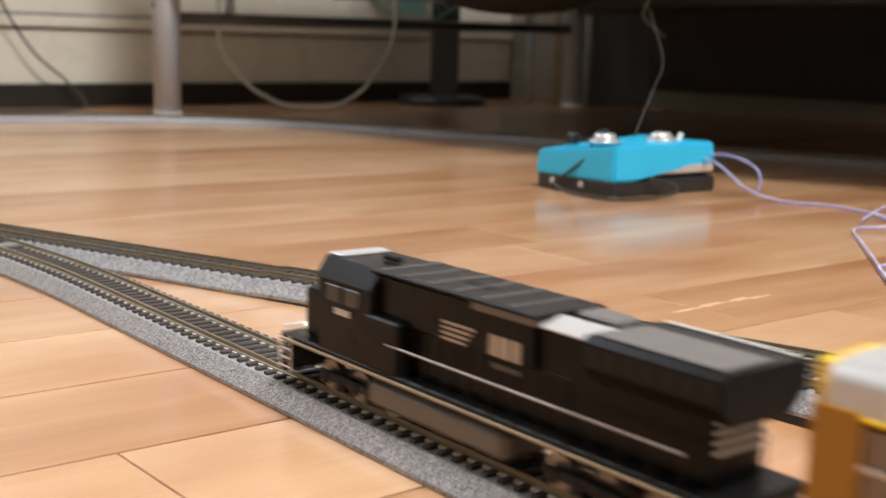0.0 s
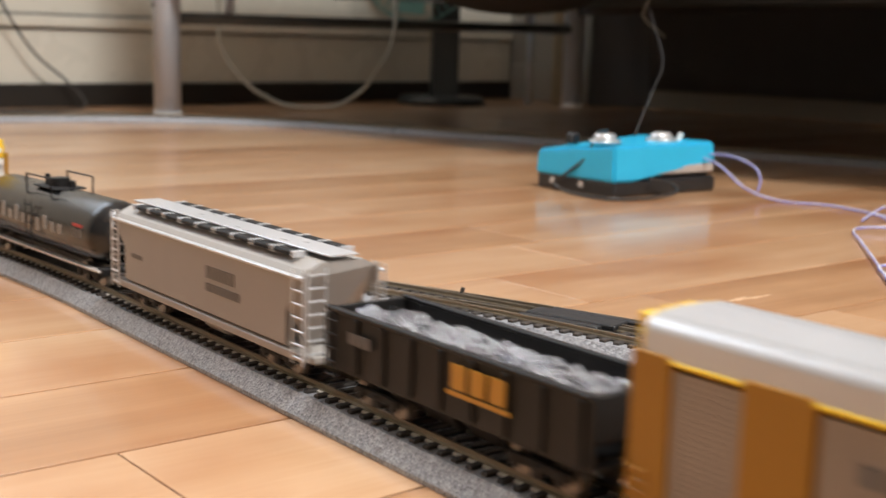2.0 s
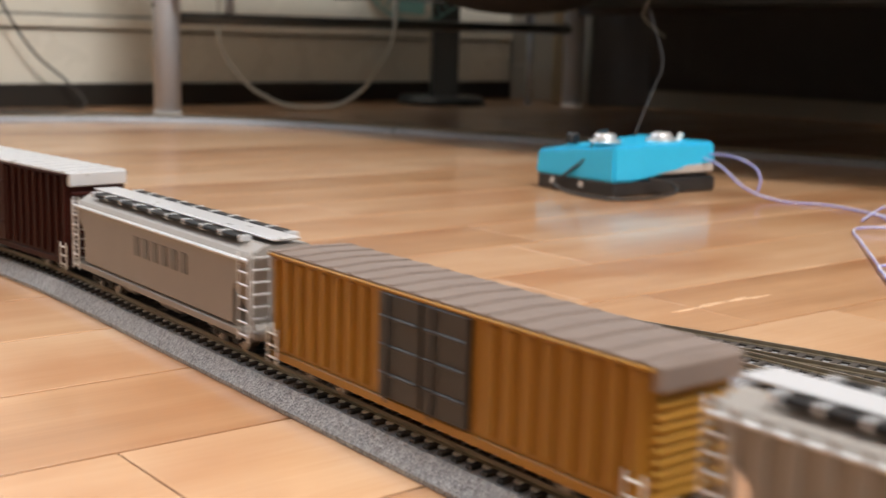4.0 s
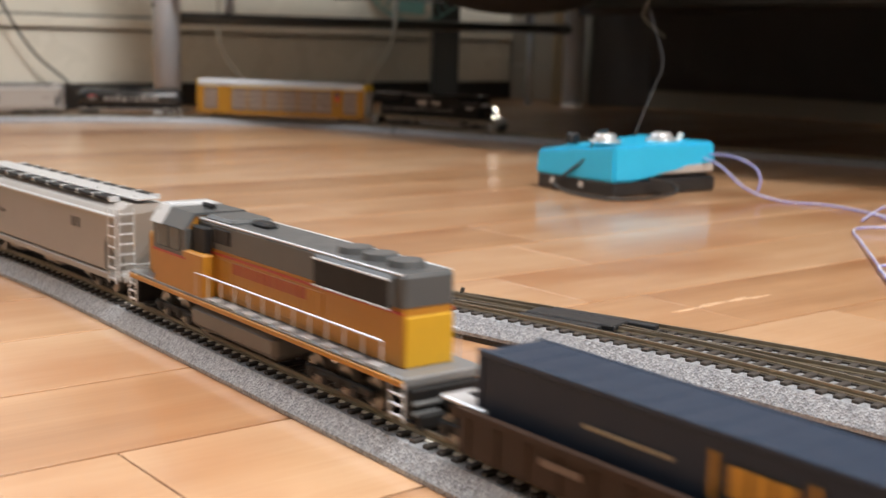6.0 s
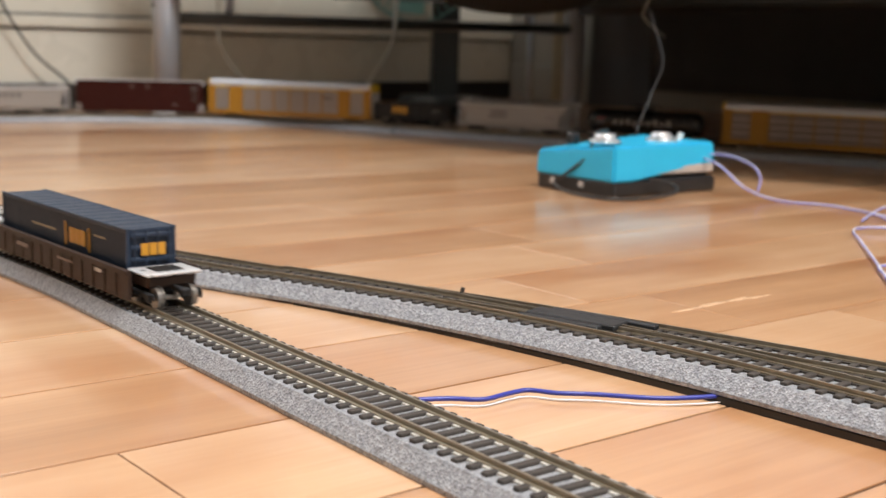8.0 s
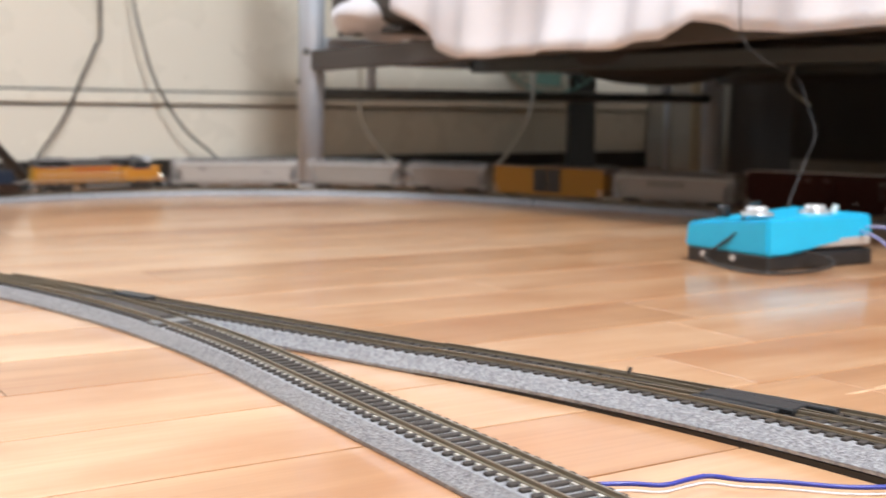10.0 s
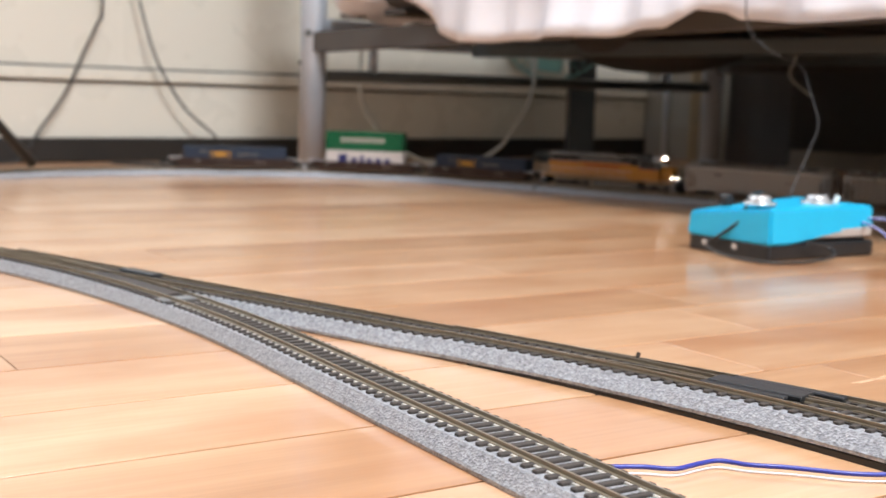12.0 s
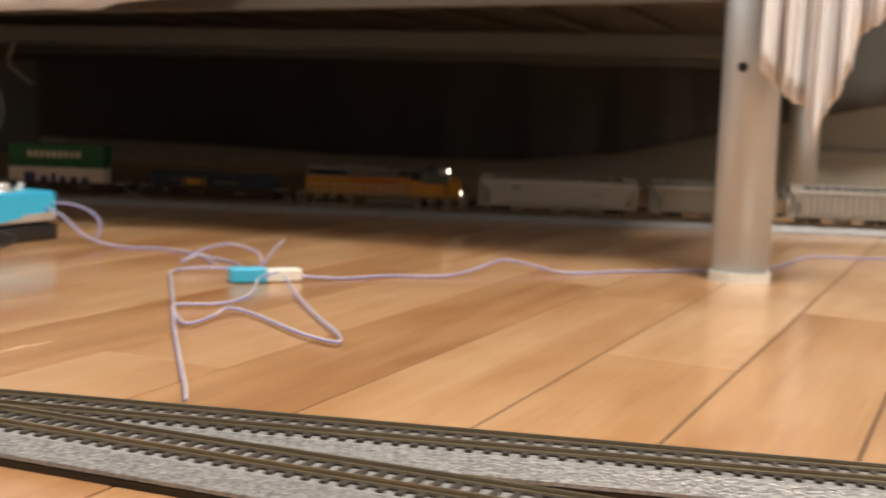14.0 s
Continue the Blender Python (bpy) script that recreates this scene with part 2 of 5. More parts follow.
def box(c, s, bevel=0.0, seg=1):
    return solid(bmesh.new(), c, s, bevel, seg)


def tube(bm, a, b, r, n=10, r2=None):
    """A rod from a to b."""
    a, b = Vector(a), Vector(b)
    m = Matrix.Translation((a + b) / 2) @ (b - a).to_track_quat("Z", "Y").to_matrix().to_4x4()
    bmesh.ops.create_cone(bm, cap_ends=True, segments=n, radius1=r, radius2=r if r2 is None else r2, depth=(b - a).length, matrix=m)
    return bm


def rod(a, b, r, n=10, r2=None):
    return tube(bmesh.new(), a, b, r, n, r2)


def extrude_x(profile, x0, x1, bm=None):
    """A closed outline in (y, z), drawn along x."""
    bm = bm or bmesh.new()
    a = [bm.verts.new((x0, y, z)) for y, z in profile]
    b = [bm.verts.new((x1, y, z)) for y, z in profile]
    k = len(profile)
    for i in range(k):
        bm.faces.new((a[i], a[(i + 1) % k], b[(i + 1) % k], b[i]))
    bm.faces.new(a[::-1])
    bm.faces.new(b)
    bmesh.ops.recalc_face_normals(bm, faces=bm.faces)
    return bm


def cable(points, r, n=6, close=False):
    """A round cord through points, smoothed."""
    pts = [Vector(p) for p in points]
    fine = []
    for i in range(len(pts) - 1):
        p0, p1, p2, p3 = pts[max(i - 1, 0)], pts[i], pts[i + 1], pts[min(i + 2, len(pts) - 1)]
        for k in range(8):
            t = k / 8
            fine.append(0.5 * ((2 * p1) + (p2 - p0) * t + (2 * p0 - 5 * p1 + 4 * p2 - p3) * t * t + (3 * p1 - p0 - 3 * p2 + p3) * t ** 3))
    fine.append(pts[-1])
    bm = bmesh.new()
    rings = []
    for i, p in enumerate(fine):
        d = fine[min(i + 1, len(fine) - 1)] - fine[max(i - 1, 0)]
        q = d.to_track_quat("Z", "Y")
        rings.append([bm.verts.new(p + q @ Vector((math.cos(a) * r, math.sin(a) * r, 0))) for a in [2 * math.pi * j / n for j in range(n)]])
    for a, b in zip(rings, rings[1:]):
        for j in range(n):
            bm.faces.new((a[j], a[(j + 1) % n], b[(j + 1) % n], b[j]))
    bm.faces.new(rings[0][::-1]); bm.faces.new(rings[-1])
    return bm


def head(deg):
    return Vector((math.cos(radians(deg)), math.sin(radians(deg)), 0))


# ---------------------------------------------------------------- the room
U, V = head(-45), head(45)      # along the bed, and across it
def uv(u, v, z=0.0):
    return U * u + V * v + Vector((0, 0, z))


def wall(name, u0, v0, u1, v1, z0, z1, material):
    a, b = uv(u0, v0), uv(u1, v1)
    mid, d = (a + b) / 2, b - a
    ob = link_mesh(name, box((0, 0, 0), (d.length, 0.12, z1 - z0)), material)
    ob.matrix_world = Matrix.Translation((mid.x, mid.y, (z0 + z1) / 2)) @ Matrix.Rotation(math.atan2(d.y, d.x), 4, "Z")
    return tagged(ob, kind="structure")


WU, WV = -2.19, 2.42            # faces of the cream wall and of the wall behind the bed
RU, RV = 3.2, -2.6              # the other two walls
H = 2.6
# the cream wall goes round a high window, above the view
V0, V1, Y0, Y1 = -0.75, 0.95, 1.05, 2.25
for n_, a_, b_, c_, d_ in (("wall_west", RV - 0.12, V0, 0, H), ("wall_west_2", V1, WV + 0.12, 0, H), ("wall_west_3", V0, V1, 0, Y0), ("wall_west_4", V0, V1, Y1, H)):
    tagged(wall(n_, WU - 0.06, a_, WU - 0.06, b_, c_, d_, WALL), "cream gloss painted wall above a black skirting", "wall")
tagged(wall("wall_north", WU, WV + 0.06, RU, WV + 0.06, 0, H, DIMWALL), "wall behind the bed, its grey darkened to lower ambient light", "wall")
tagged(wall("wall_south", WU, RV - 0.06, RU, RV - 0.06, 0, H, LOWBOUNCE), "unseen side wall, coloured dark to cut bounce light", "wall")
# wall with a window, built round its opening
W0, W1, Z0, Z1 = -0.5, 1.3, 0.85, 2.05
for n_, a_, b_, c_, d_ in (("wall_east", RV - 0.12, W0, 0, H), ("wall_east_2", W1, WV + 0.12, 0, H), ("wall_east_3", W0, W1, 0, Z0), ("wall_east_4", W0, W1, Z1, H)):
    tagged(wall(n_, RU + 0.06, a_, RU + 0.06, b_, c_, d_, WALL), "cream painted wall round the window", "wall")
ceiling = link_mesh("ceiling", box((0, 0, 0), (RU - WU + 0.24, WV - RV + 0.24, 0.1)), CEIL)
ceiling.matrix_world = Matrix.Translation(uv((RU + WU) / 2, (RV + WV) / 2, H + 0.05)) @ Matrix.Rotation(radians(-45), 4, "Z")
tagged(ceiling, "plain white ceiling", "ceiling", kind="structure")
window_w = thing("window_2", "white framed high window in daylight", "window", kind="structure", at=Matrix.Translation(uv(WU - 0.06, (V0 + V1) / 2, (Y0 + Y1) / 2)) @ Matrix.Rotation(radians(45), 4, "Z"))
for x in (V0 - V1) / 2 + 0.022, 0, (V1 - V0) / 2 - 0.022:
    part("window_frame", box((x, 0, 0), (0.044, 0.06, Y1 - Y0), 0.004), WHITEP, window_w)
for z in (Y0 - Y1) / 2 + 0.022, (Y1 - Y0) / 2 - 0.022:
    part("window_frame", box((0, 0, z), (V1 - V0, 0.05, 0.044), 0.004), WHITEP, window_w)
window = thing("window_1", "white framed four pane window in daylight", "window", kind="structure", at=Matrix.Translation(uv(RU + 0.06, (W0 + W1) / 2, (Z0 + Z1) / 2)) @ Matrix.Rotation(radians(45), 4, "Z"))
for x in (-0.88, 0, 0.88):
    part("window_frame", box((x, 0, 0), (0.05, 0.06, Z1 - Z0), 0.004), WHITEP, window)
for z in (-0.575, 0, 0.575):
    part("window_frame", box((0, 0, z), (1.8, 0.05, 0.05), 0.004), WHITEP, window)

# skirting and the two grooves of the panelled wall
sk = box((0, 0, 0), (WV - RV, 0.014, 0.045), 0.003)
skirt = link_mesh("baseboard", sk, BASE)
skirt.matrix_world = Matrix.Translation(uv(WU + 0.008, (WV + RV) / 2, 0.0225)) @ Matrix.Rotation(radians(45), 4, "Z")
tagged(skirt, "black painted skirting board along the cream wall", "skirting", kind="structure")
for z in (0.149, 0.176):
    g = link_mesh("trim", box((0, 0, 0), (WV - RV, 0.006, 0.003), 0.001), BASE)
    g.matrix_world = Matrix.Translation(uv(WU + 0.002, (WV + RV) / 2, z)) @ Matrix.Rotation(radians(45), 4, "Z")
    tagged(g, "thin dark joint between the wall panels", "trim", kind="structure")
strip = link_mesh("trim_2", box((0, 0, 0), (WV - RV, 0.010, 0.022), 0.002), WALL)
strip.matrix_world = Matrix.Translation(uv(WU + 0.004, (WV + RV) / 2, 0.1625)) @ Matrix.Rotation(radians(45), 4, "Z")
tagged(strip, "raised cream strip between two joints of the wall", "trim", kind="structure")
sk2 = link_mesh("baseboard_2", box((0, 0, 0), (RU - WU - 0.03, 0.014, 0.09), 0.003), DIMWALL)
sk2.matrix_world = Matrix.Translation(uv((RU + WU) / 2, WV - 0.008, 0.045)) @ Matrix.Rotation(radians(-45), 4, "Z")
tagged(sk2, "skirting behind the bed in the same darkened grey", "skirting", kind="structure")

# ---------------------------------------------------------------- lights
area_light("west_window_light", uv(WU - 0.01, (V0 + V1) / 2, (Y0 + Y1) / 2), uv(0.6, (V0 + V1) / 2, 0.9), 1.6, 1.1, 24, (0.88, 0.94, 1.0))
area_light("window_light", uv(RU + 0.01, (W0 + W1) / 2, (Z0 + Z1) / 2), uv(0, (W0 + W1) / 2, 1.2), 1.7, 1.1, 14, (0.90, 0.95, 1.0))
area_light("ceiling_light", uv(0.75, 0.30, H - 0.03), uv(0.75, 0.30, 0), 0.9, 0.5, 132, (1.0, 0.965, 0.91))
lamp_case = thing("ceiling_lamp", "rectangular white ceiling lamp", "lamp", at=Matrix.Translation(uv(0.75, 0.30, H - 0.012)) @ Matrix.Rotation(radians(-45), 4, "Z"))
part("frame", box((0, 0, 0), (1.0, 1.0, 0.02), 0.004), WHITEP, lamp_case)

# ---------------------------------------------------------------- track plan
ZT = 0.0125                      # top of the rails
SPEED_A, START = 0.459, 2.128


def draw_path(p, h, runs, step=0.004):
    """Points (x, y, heading) along straights ('s', length) and bends ('l' or 'r', radius, degrees)."""
    out = [(p[0], p[1], h)]
    x, y = p
    for r in runs:
        length = r[1] if r[0] == "s" else r[1] * radians(r[2])
        n = max(1, round(length / step))
        dh = 0 if r[0] == "s" else r[2] / n * (1 if r[0] == "l" else -1)
        for _ in range(n):
            x += length / n * math.cos(radians(h + dh / 2))
            y += length / n * math.sin(radians(h + dh / 2))
            h += dh
            out.append((x, y, h))
    return out


# train path: long approach, the points' branch, main straight, end curve, far straight, second end curve
A0, HA, HM, RB = Vector((-0.298, 0.784, 0)), 127.8, 147.0, 1.2
TB = RB * math.tan(radians((HM - HA) / 2))
BACK = 4.2
P0 = A0 - head(HA) * (TB + BACK)
LOOP = draw_path((P0.x, P0.y), HA, [("s", BACK), ("l", RB, HM - HA), ("s", 0.4743 - TB), ("r", 0.5209, 177.0), ("s", 2.1), ("r", 0.498, 180), ("s", 0.6)])
LS = [0.0]
for a_, b_ in zip(LOOP, LOOP[1:]):
    LS.append(LS[-1] + math.hypot(b_[0] - a_[0], b_[1] - a_[1]))
LSN, LXN, LYN = np.array(LS), np.array([p[0] for p in LOOP]), np.array([p[1] for p in LOOP])
SHIFT = BACK - 2.5273 + TB               # distances below count from 2.5 m before the points


def on_path(s):
    return Vector((float(np.interp(s + SHIFT, LSN, LXN)), float(np.interp(s + SHIFT, LSN, LYN)), 0))


def sweep(line, outline, closed=True):
    """An outline in (side, z) carried along a line of (x, y, heading[, lift])."""
    bm = bmesh.new()
    rings = []
    for x, y, h, *up in line:
        c, s = math.cos(radians(h)), math.sin(radians(h))
        rings.append([bm.verts.new((x - s * u, y + c * u, z + sum(up))) for u, z in outline])
    k = len(outline)
    for a, b in zip(rings, rings[1:]):
        for j in range(k):
            bm.faces.new((a[j], a[(j + 1) % k], b[(j + 1) % k], b[j]))
    bm.faces.new(rings[0]); bm.faces.new(rings[-1][::-1])
    bmesh.ops.recalc_face_normals(bm, faces=bm.faces)
    return bm


def thin(line, every):
    return line[::every] + ([line[-1]] if (len(line) - 1) % every else [])


G = 0.00825 + 0.0006             # rail centre from the track's middle
TIE_BM = solid(bmesh.new(), (0, 0, 0), (0.0031, 0.0305, 0.0018), 0.0003)
TIE_ME = bpy.data.meshes.new("sleeper")
TIE_BM.to_mesh(TIE_ME); TIE_BM.free(); TIE_ME.materials.append(TIE)
BED = 0.0091


def rails_of(line, parent, z=0.0, foot=None):
    for side in (G, -G):
        o = [(side - 0.0013, BED + 0.0010 + z), (side + 0.0013, BED + 0.0010 + z), (side + 0.0013, BED + 0.0015 + z), (side + 0.0004, BED + 0.0018 + z), (side + 0.0006, ZT - 0.0008 + z),
             (side + 0.0006, ZT + z), (side - 0.0006, ZT + z), (side - 0.0006, ZT - 0.0008 + z), (side - 0.0004, BED + 0.0018 + z), (side - 0.0013, BED + 0.0015 + z)]
        part("rail", sweep(line, o), RAIL, parent)
        part("rail_foot", sweep(line, [(side - 0.0022, BED + 0.0001 + z), (side + 0.0022, BED + 0.0001 + z), (side + 0.0022, BED + 0.0009 + z), (side - 0.0022, BED + 0.0009 + z)]), foot or TIE, parent, "rail foot with the glint put in its colour" if foot else "")


def sleepers(line, parent, singly, pitch=0.0076, z=0.0, wide=1.0):
    """Sleepers at even steps, each its own object, or joined where they are many and far."""
    run, nxt = 0.0, pitch / 2
    bm = None if singly else bmesh.new()
    for a, b in zip(line, line[1:]):
        d = math.hypot(b[0] - a[0], b[1] - a[1])
        while run + d >= nxt:
            f = (nxt - run) / d
            m = Matrix.Translation((a[0] + (b[0] - a[0]) * f, a[1] + (b[1] - a[1]) * f, BED + 0.0004 + z + sum(a[3:]))) @ Matrix.Rotation(radians(a[2]), 4, "Z") @ Matrix.Diagonal((1, wide, 1, 1))
            if singly:
                ob = new("sleeper", TIE_ME); ob.parent = parent; ob.matrix_local = m
            else:
                bmesh.ops.create_cube(bm, size=1, matrix=m @ Matrix.Diagonal((0.0031, 0.031, 0.0018, 1)))
            nxt += pitch
        run += d
    if not singly:
        tagged(part("sleeper_strip", bm, TIE, parent), kind="stuff")


def track(name, label, line, singly=False, z=0.0, foot=None):
    t = thing(name, label, "model track", "model railway track")
    e, top = 0.0212, 0.0168
    part("roadbed", sweep(thin(line, 4), [(-e, 0.0003 + z), (e, 0.0003 + z), (e, 0.002 + z), (top, BED + z), (-top, BED + z), (-e, 0.002 + z)]), BALLAST, t, "speckled grey moulded ballast")
    rails_of(thin(line, 4), t, z, foot)
    sleepers(line, t, singly, z=z)
    return t


def cut(s0, s1):
    return [p for p, s in zip(LOOP, LS) if s0 <= s - SHIFT <= s1]


near_line = cut(1.55, 2.46)
track("front_track", "straight model track on moulded grey ballast with brown sleepers", near_line, True, foot=RAILGLINT)
track("curve_track", "model track end curve on grey ballast", cut(2.456, 4.698))
track("far_track", "straight model track along the bed on grey ballast", cut(4.696, 7.0))
track("approach_track", "model track leading off beside the viewer", cut(-1.6, 1.546))
# main line: straight past the branch, then a second set of points that lies on a black strip and rises a little
def raised(line, s0=0.40, s1=0.74, top=0.0027):
    out, run = [], 0.0
    for i, p in enumerate(line):
        if i:
            run += math.hypot(p[0] - line[i - 1][0], p[1] - line[i - 1][1])
        out.append((*p, top * min(1.0, max(0.0, (run - s0) / (s1 - s0)))))
    return out


MSTART, MH = (-0.468, 0.901), -32.0
STRAIGHT = draw_path(MSTART, MH, [("s", 0.50), ("r", 2.0, 5), ("s", 0.75)])
BRANCH = draw_path(MSTART, MH, [("s", 0.444), ("r", 1.1, 15.5), ("s", 0.60)])
track("main_track", "straight model track on speckled grey ballast", STRAIGHT[:111], True, 0.0004)
track("points_track", "model track points on grey ballast, raised on a black strip", raised(STRAIGHT)[110:], False, 0.0004)
track("branch_track", "model track branching off the main line to the points", raised(BRANCH)[110:], True, 0.0008)
motor = thing("point_motor", "black plastic point frog and blade cover between the rails", "track part")
part("cover", box((0, 0.0035, ZT + 0.0026), (0.048, 0.0135, 0.0026), 0.0006), BLACK, motor)
part("wing", box((0.010, 0.0120, ZT + 0.0027), (0.056, 0.0050, 0.0024), 0.0005), BLACK, motor)
part("frog", box((-0.004, -0.0062, ZT + 0.0022), (0.044, 0.0050, 0.0022), 0.0005), BLACK, motor)
motor.matrix_world = Matrix.Translation((0.062, 0.5525, -0.0006)) @ Matrix.Rotation(radians(-36), 4, "Z")
far_cover = thing("point_motor", "black plastic cover on the far points", "track part")
part("cover", box((0, 0, ZT - 0.0006), (0.040, 0.0110, 0.0022), 0.0006), BLACK, far_cover)
far_cover.matrix_world = Matrix.Translation((-0.330, 0.8225, 0)) @ Matrix.Rotation(radians(HM - 180), 4, "Z")
throw = thing("point_lever", "small grey points lever beside the track", "track part", at=Matrix.Translation((0.010, 0.611, 0)) @ Matrix.Rotation(radians(-32), 4, "Z"))
part("base", box((0, 0, 0.0058), (0.009, 0.005, 0.0112), 0.0008), BALLAST, throw)
part("lever", rod((0, 0, 0.011), (0.001, 0.001, 0.0165), 0.0011, 8), TIE, throw)
# dark filled middle of the near points, with a pale joint at its end
infill = thing("points_infill", "dark brown frog plate between the rails of the points", "track part")
part("plate", sweep(thin(cut(2.485, 2.60), 4), [(-0.0068, BED + 0.0010), (0.0068, BED + 0.0010), (0.0068, BED + 0.0022), (-0.0068, BED + 0.0022)]), TIE, infill)
part("joint_plate", sweep(thin(cut(2.466, 2.483), 2), [(-0.0160, BED + 0.0007), (0.0160, BED + 0.0007), (0.0160, BED + 0.0017), (-0.0160, BED + 0.0017)]), DECKGREY, infill, "pale grey joint plate")
# black strip under the points, seen as a dark edge below the ballast
edge_strip = thing("black_strip", "thin black strip under the raised points", "strip")
part("strip", sweep(thin(raised(BRANCH)[118:], 4), [(-0.0206, -0.0030), (0.0200, -0.0030), (0.0200, 0.0003), (-0.0206, 0.0003)]), BLACK, edge_strip)
part("strip", sweep(thin(raised(STRAIGHT)[118:], 4), [(-0.0200, -0.0030), (0.0206, -0.0030), (0.0206, -0.0001), (-0.0200, -0.0001)]), BLACK, edge_strip)

# ---------------------------------------------------------------- rolling stock: x forward, y to the left, z up from the rail head
def bogie(parent, x, wheelbase=0.02, axles=2, wheel=0.0052):
    """A truck: bolster, two side frames, wheels on axles."""
    b = part("truck", box((x, 0, 0.0075), (wheelbase * 0.5, 0.020, 0.003), 0.0005), UNDER, parent)
    span = wheelbase * (axles - 1)
    for s in (1, -1):
        bm = box((x, s * 0.0125, 0.0062), (span + 0.008, 0.0018, 0.0034), 0.0006)
        for k in range(axles):
            solid(bm, (x - span / 2 + k * wheelbase, s * 0.0131, 0.0056), (0.0048, 0.0022, 0.0048), 0.0006)
        for k in range(axles - 1):
            solid(bm, (x - span / 2 + (k + 0.5) * wheelbase, s * 0.0129, 0.0045), (0.0052, 0.0022, 0.0045), 0.0006)
        part("side_frame", bm, UNDER, b)
    for k in range(axles):
        xx = x - span / 2 + k * wheelbase
        bm = rod((xx, -0.0105, wheel), (xx, 0.0105, wheel), 0.0012, 8)
        for s in (1, -1):
            tube(bm, (xx, s * 0.0078, wheel), (xx, s * 0.0104, wheel), wheel, 18)
            tube(bm, (xx, s * 0.0072, wheel), (xx, s * 0.0079, wheel), wheel + 0.0008, 18)
        part("wheelset", bm, WHEEL, b)


def couplers(parent, half):
    for s in (1, -1):
        bm = box((s * (half + 0.003), 0, 0.0095), (0.012, 0.003, 0.003), 0.0006)
        solid(bm, (s * (half + 0.0095), 0.001, 0.0095), (0.004, 0.005, 0.0042), 0.0008)
        part("coupler", bm, UNDER, parent)


def ladder(parent, x, y, z0, z1, w, material, along=True, n=5):
    bm = bmesh.new()
    dx, dy = (w / 2, 0) if along else (0, w / 2)
    for s in (1, -1):
        tube(bm, (x + s * dx, y + s * dy, z0), (x + s * dx, y + s * dy, z1), 0.0004, 5)
    for k in range(n):
        z = z0 + (z1 - z0) * (k + 0.5) / n
        tube(bm, (x - dx, y - dy, z), (x + dx, y + dy, z), 0.00045, 5)
    part("ladder", bm, material, parent)


def marks(parent, x, y, z, w, h, material, n=1, gap=0.35, label=""):
    """Plain bars on a side, standing in for lettering: n blocks in a row."""
    bm = bmesh.new()
    cell = w / n
    for k in range(n):
        solid(bm, (x - w / 2 + (k + 0.5) * cell, y, z), (cell * (1 - gap), 0.0004, h))
    return part("marking", bm, material, parent, label)


def both(fn):
    for s in (1, -1):
        fn(s)


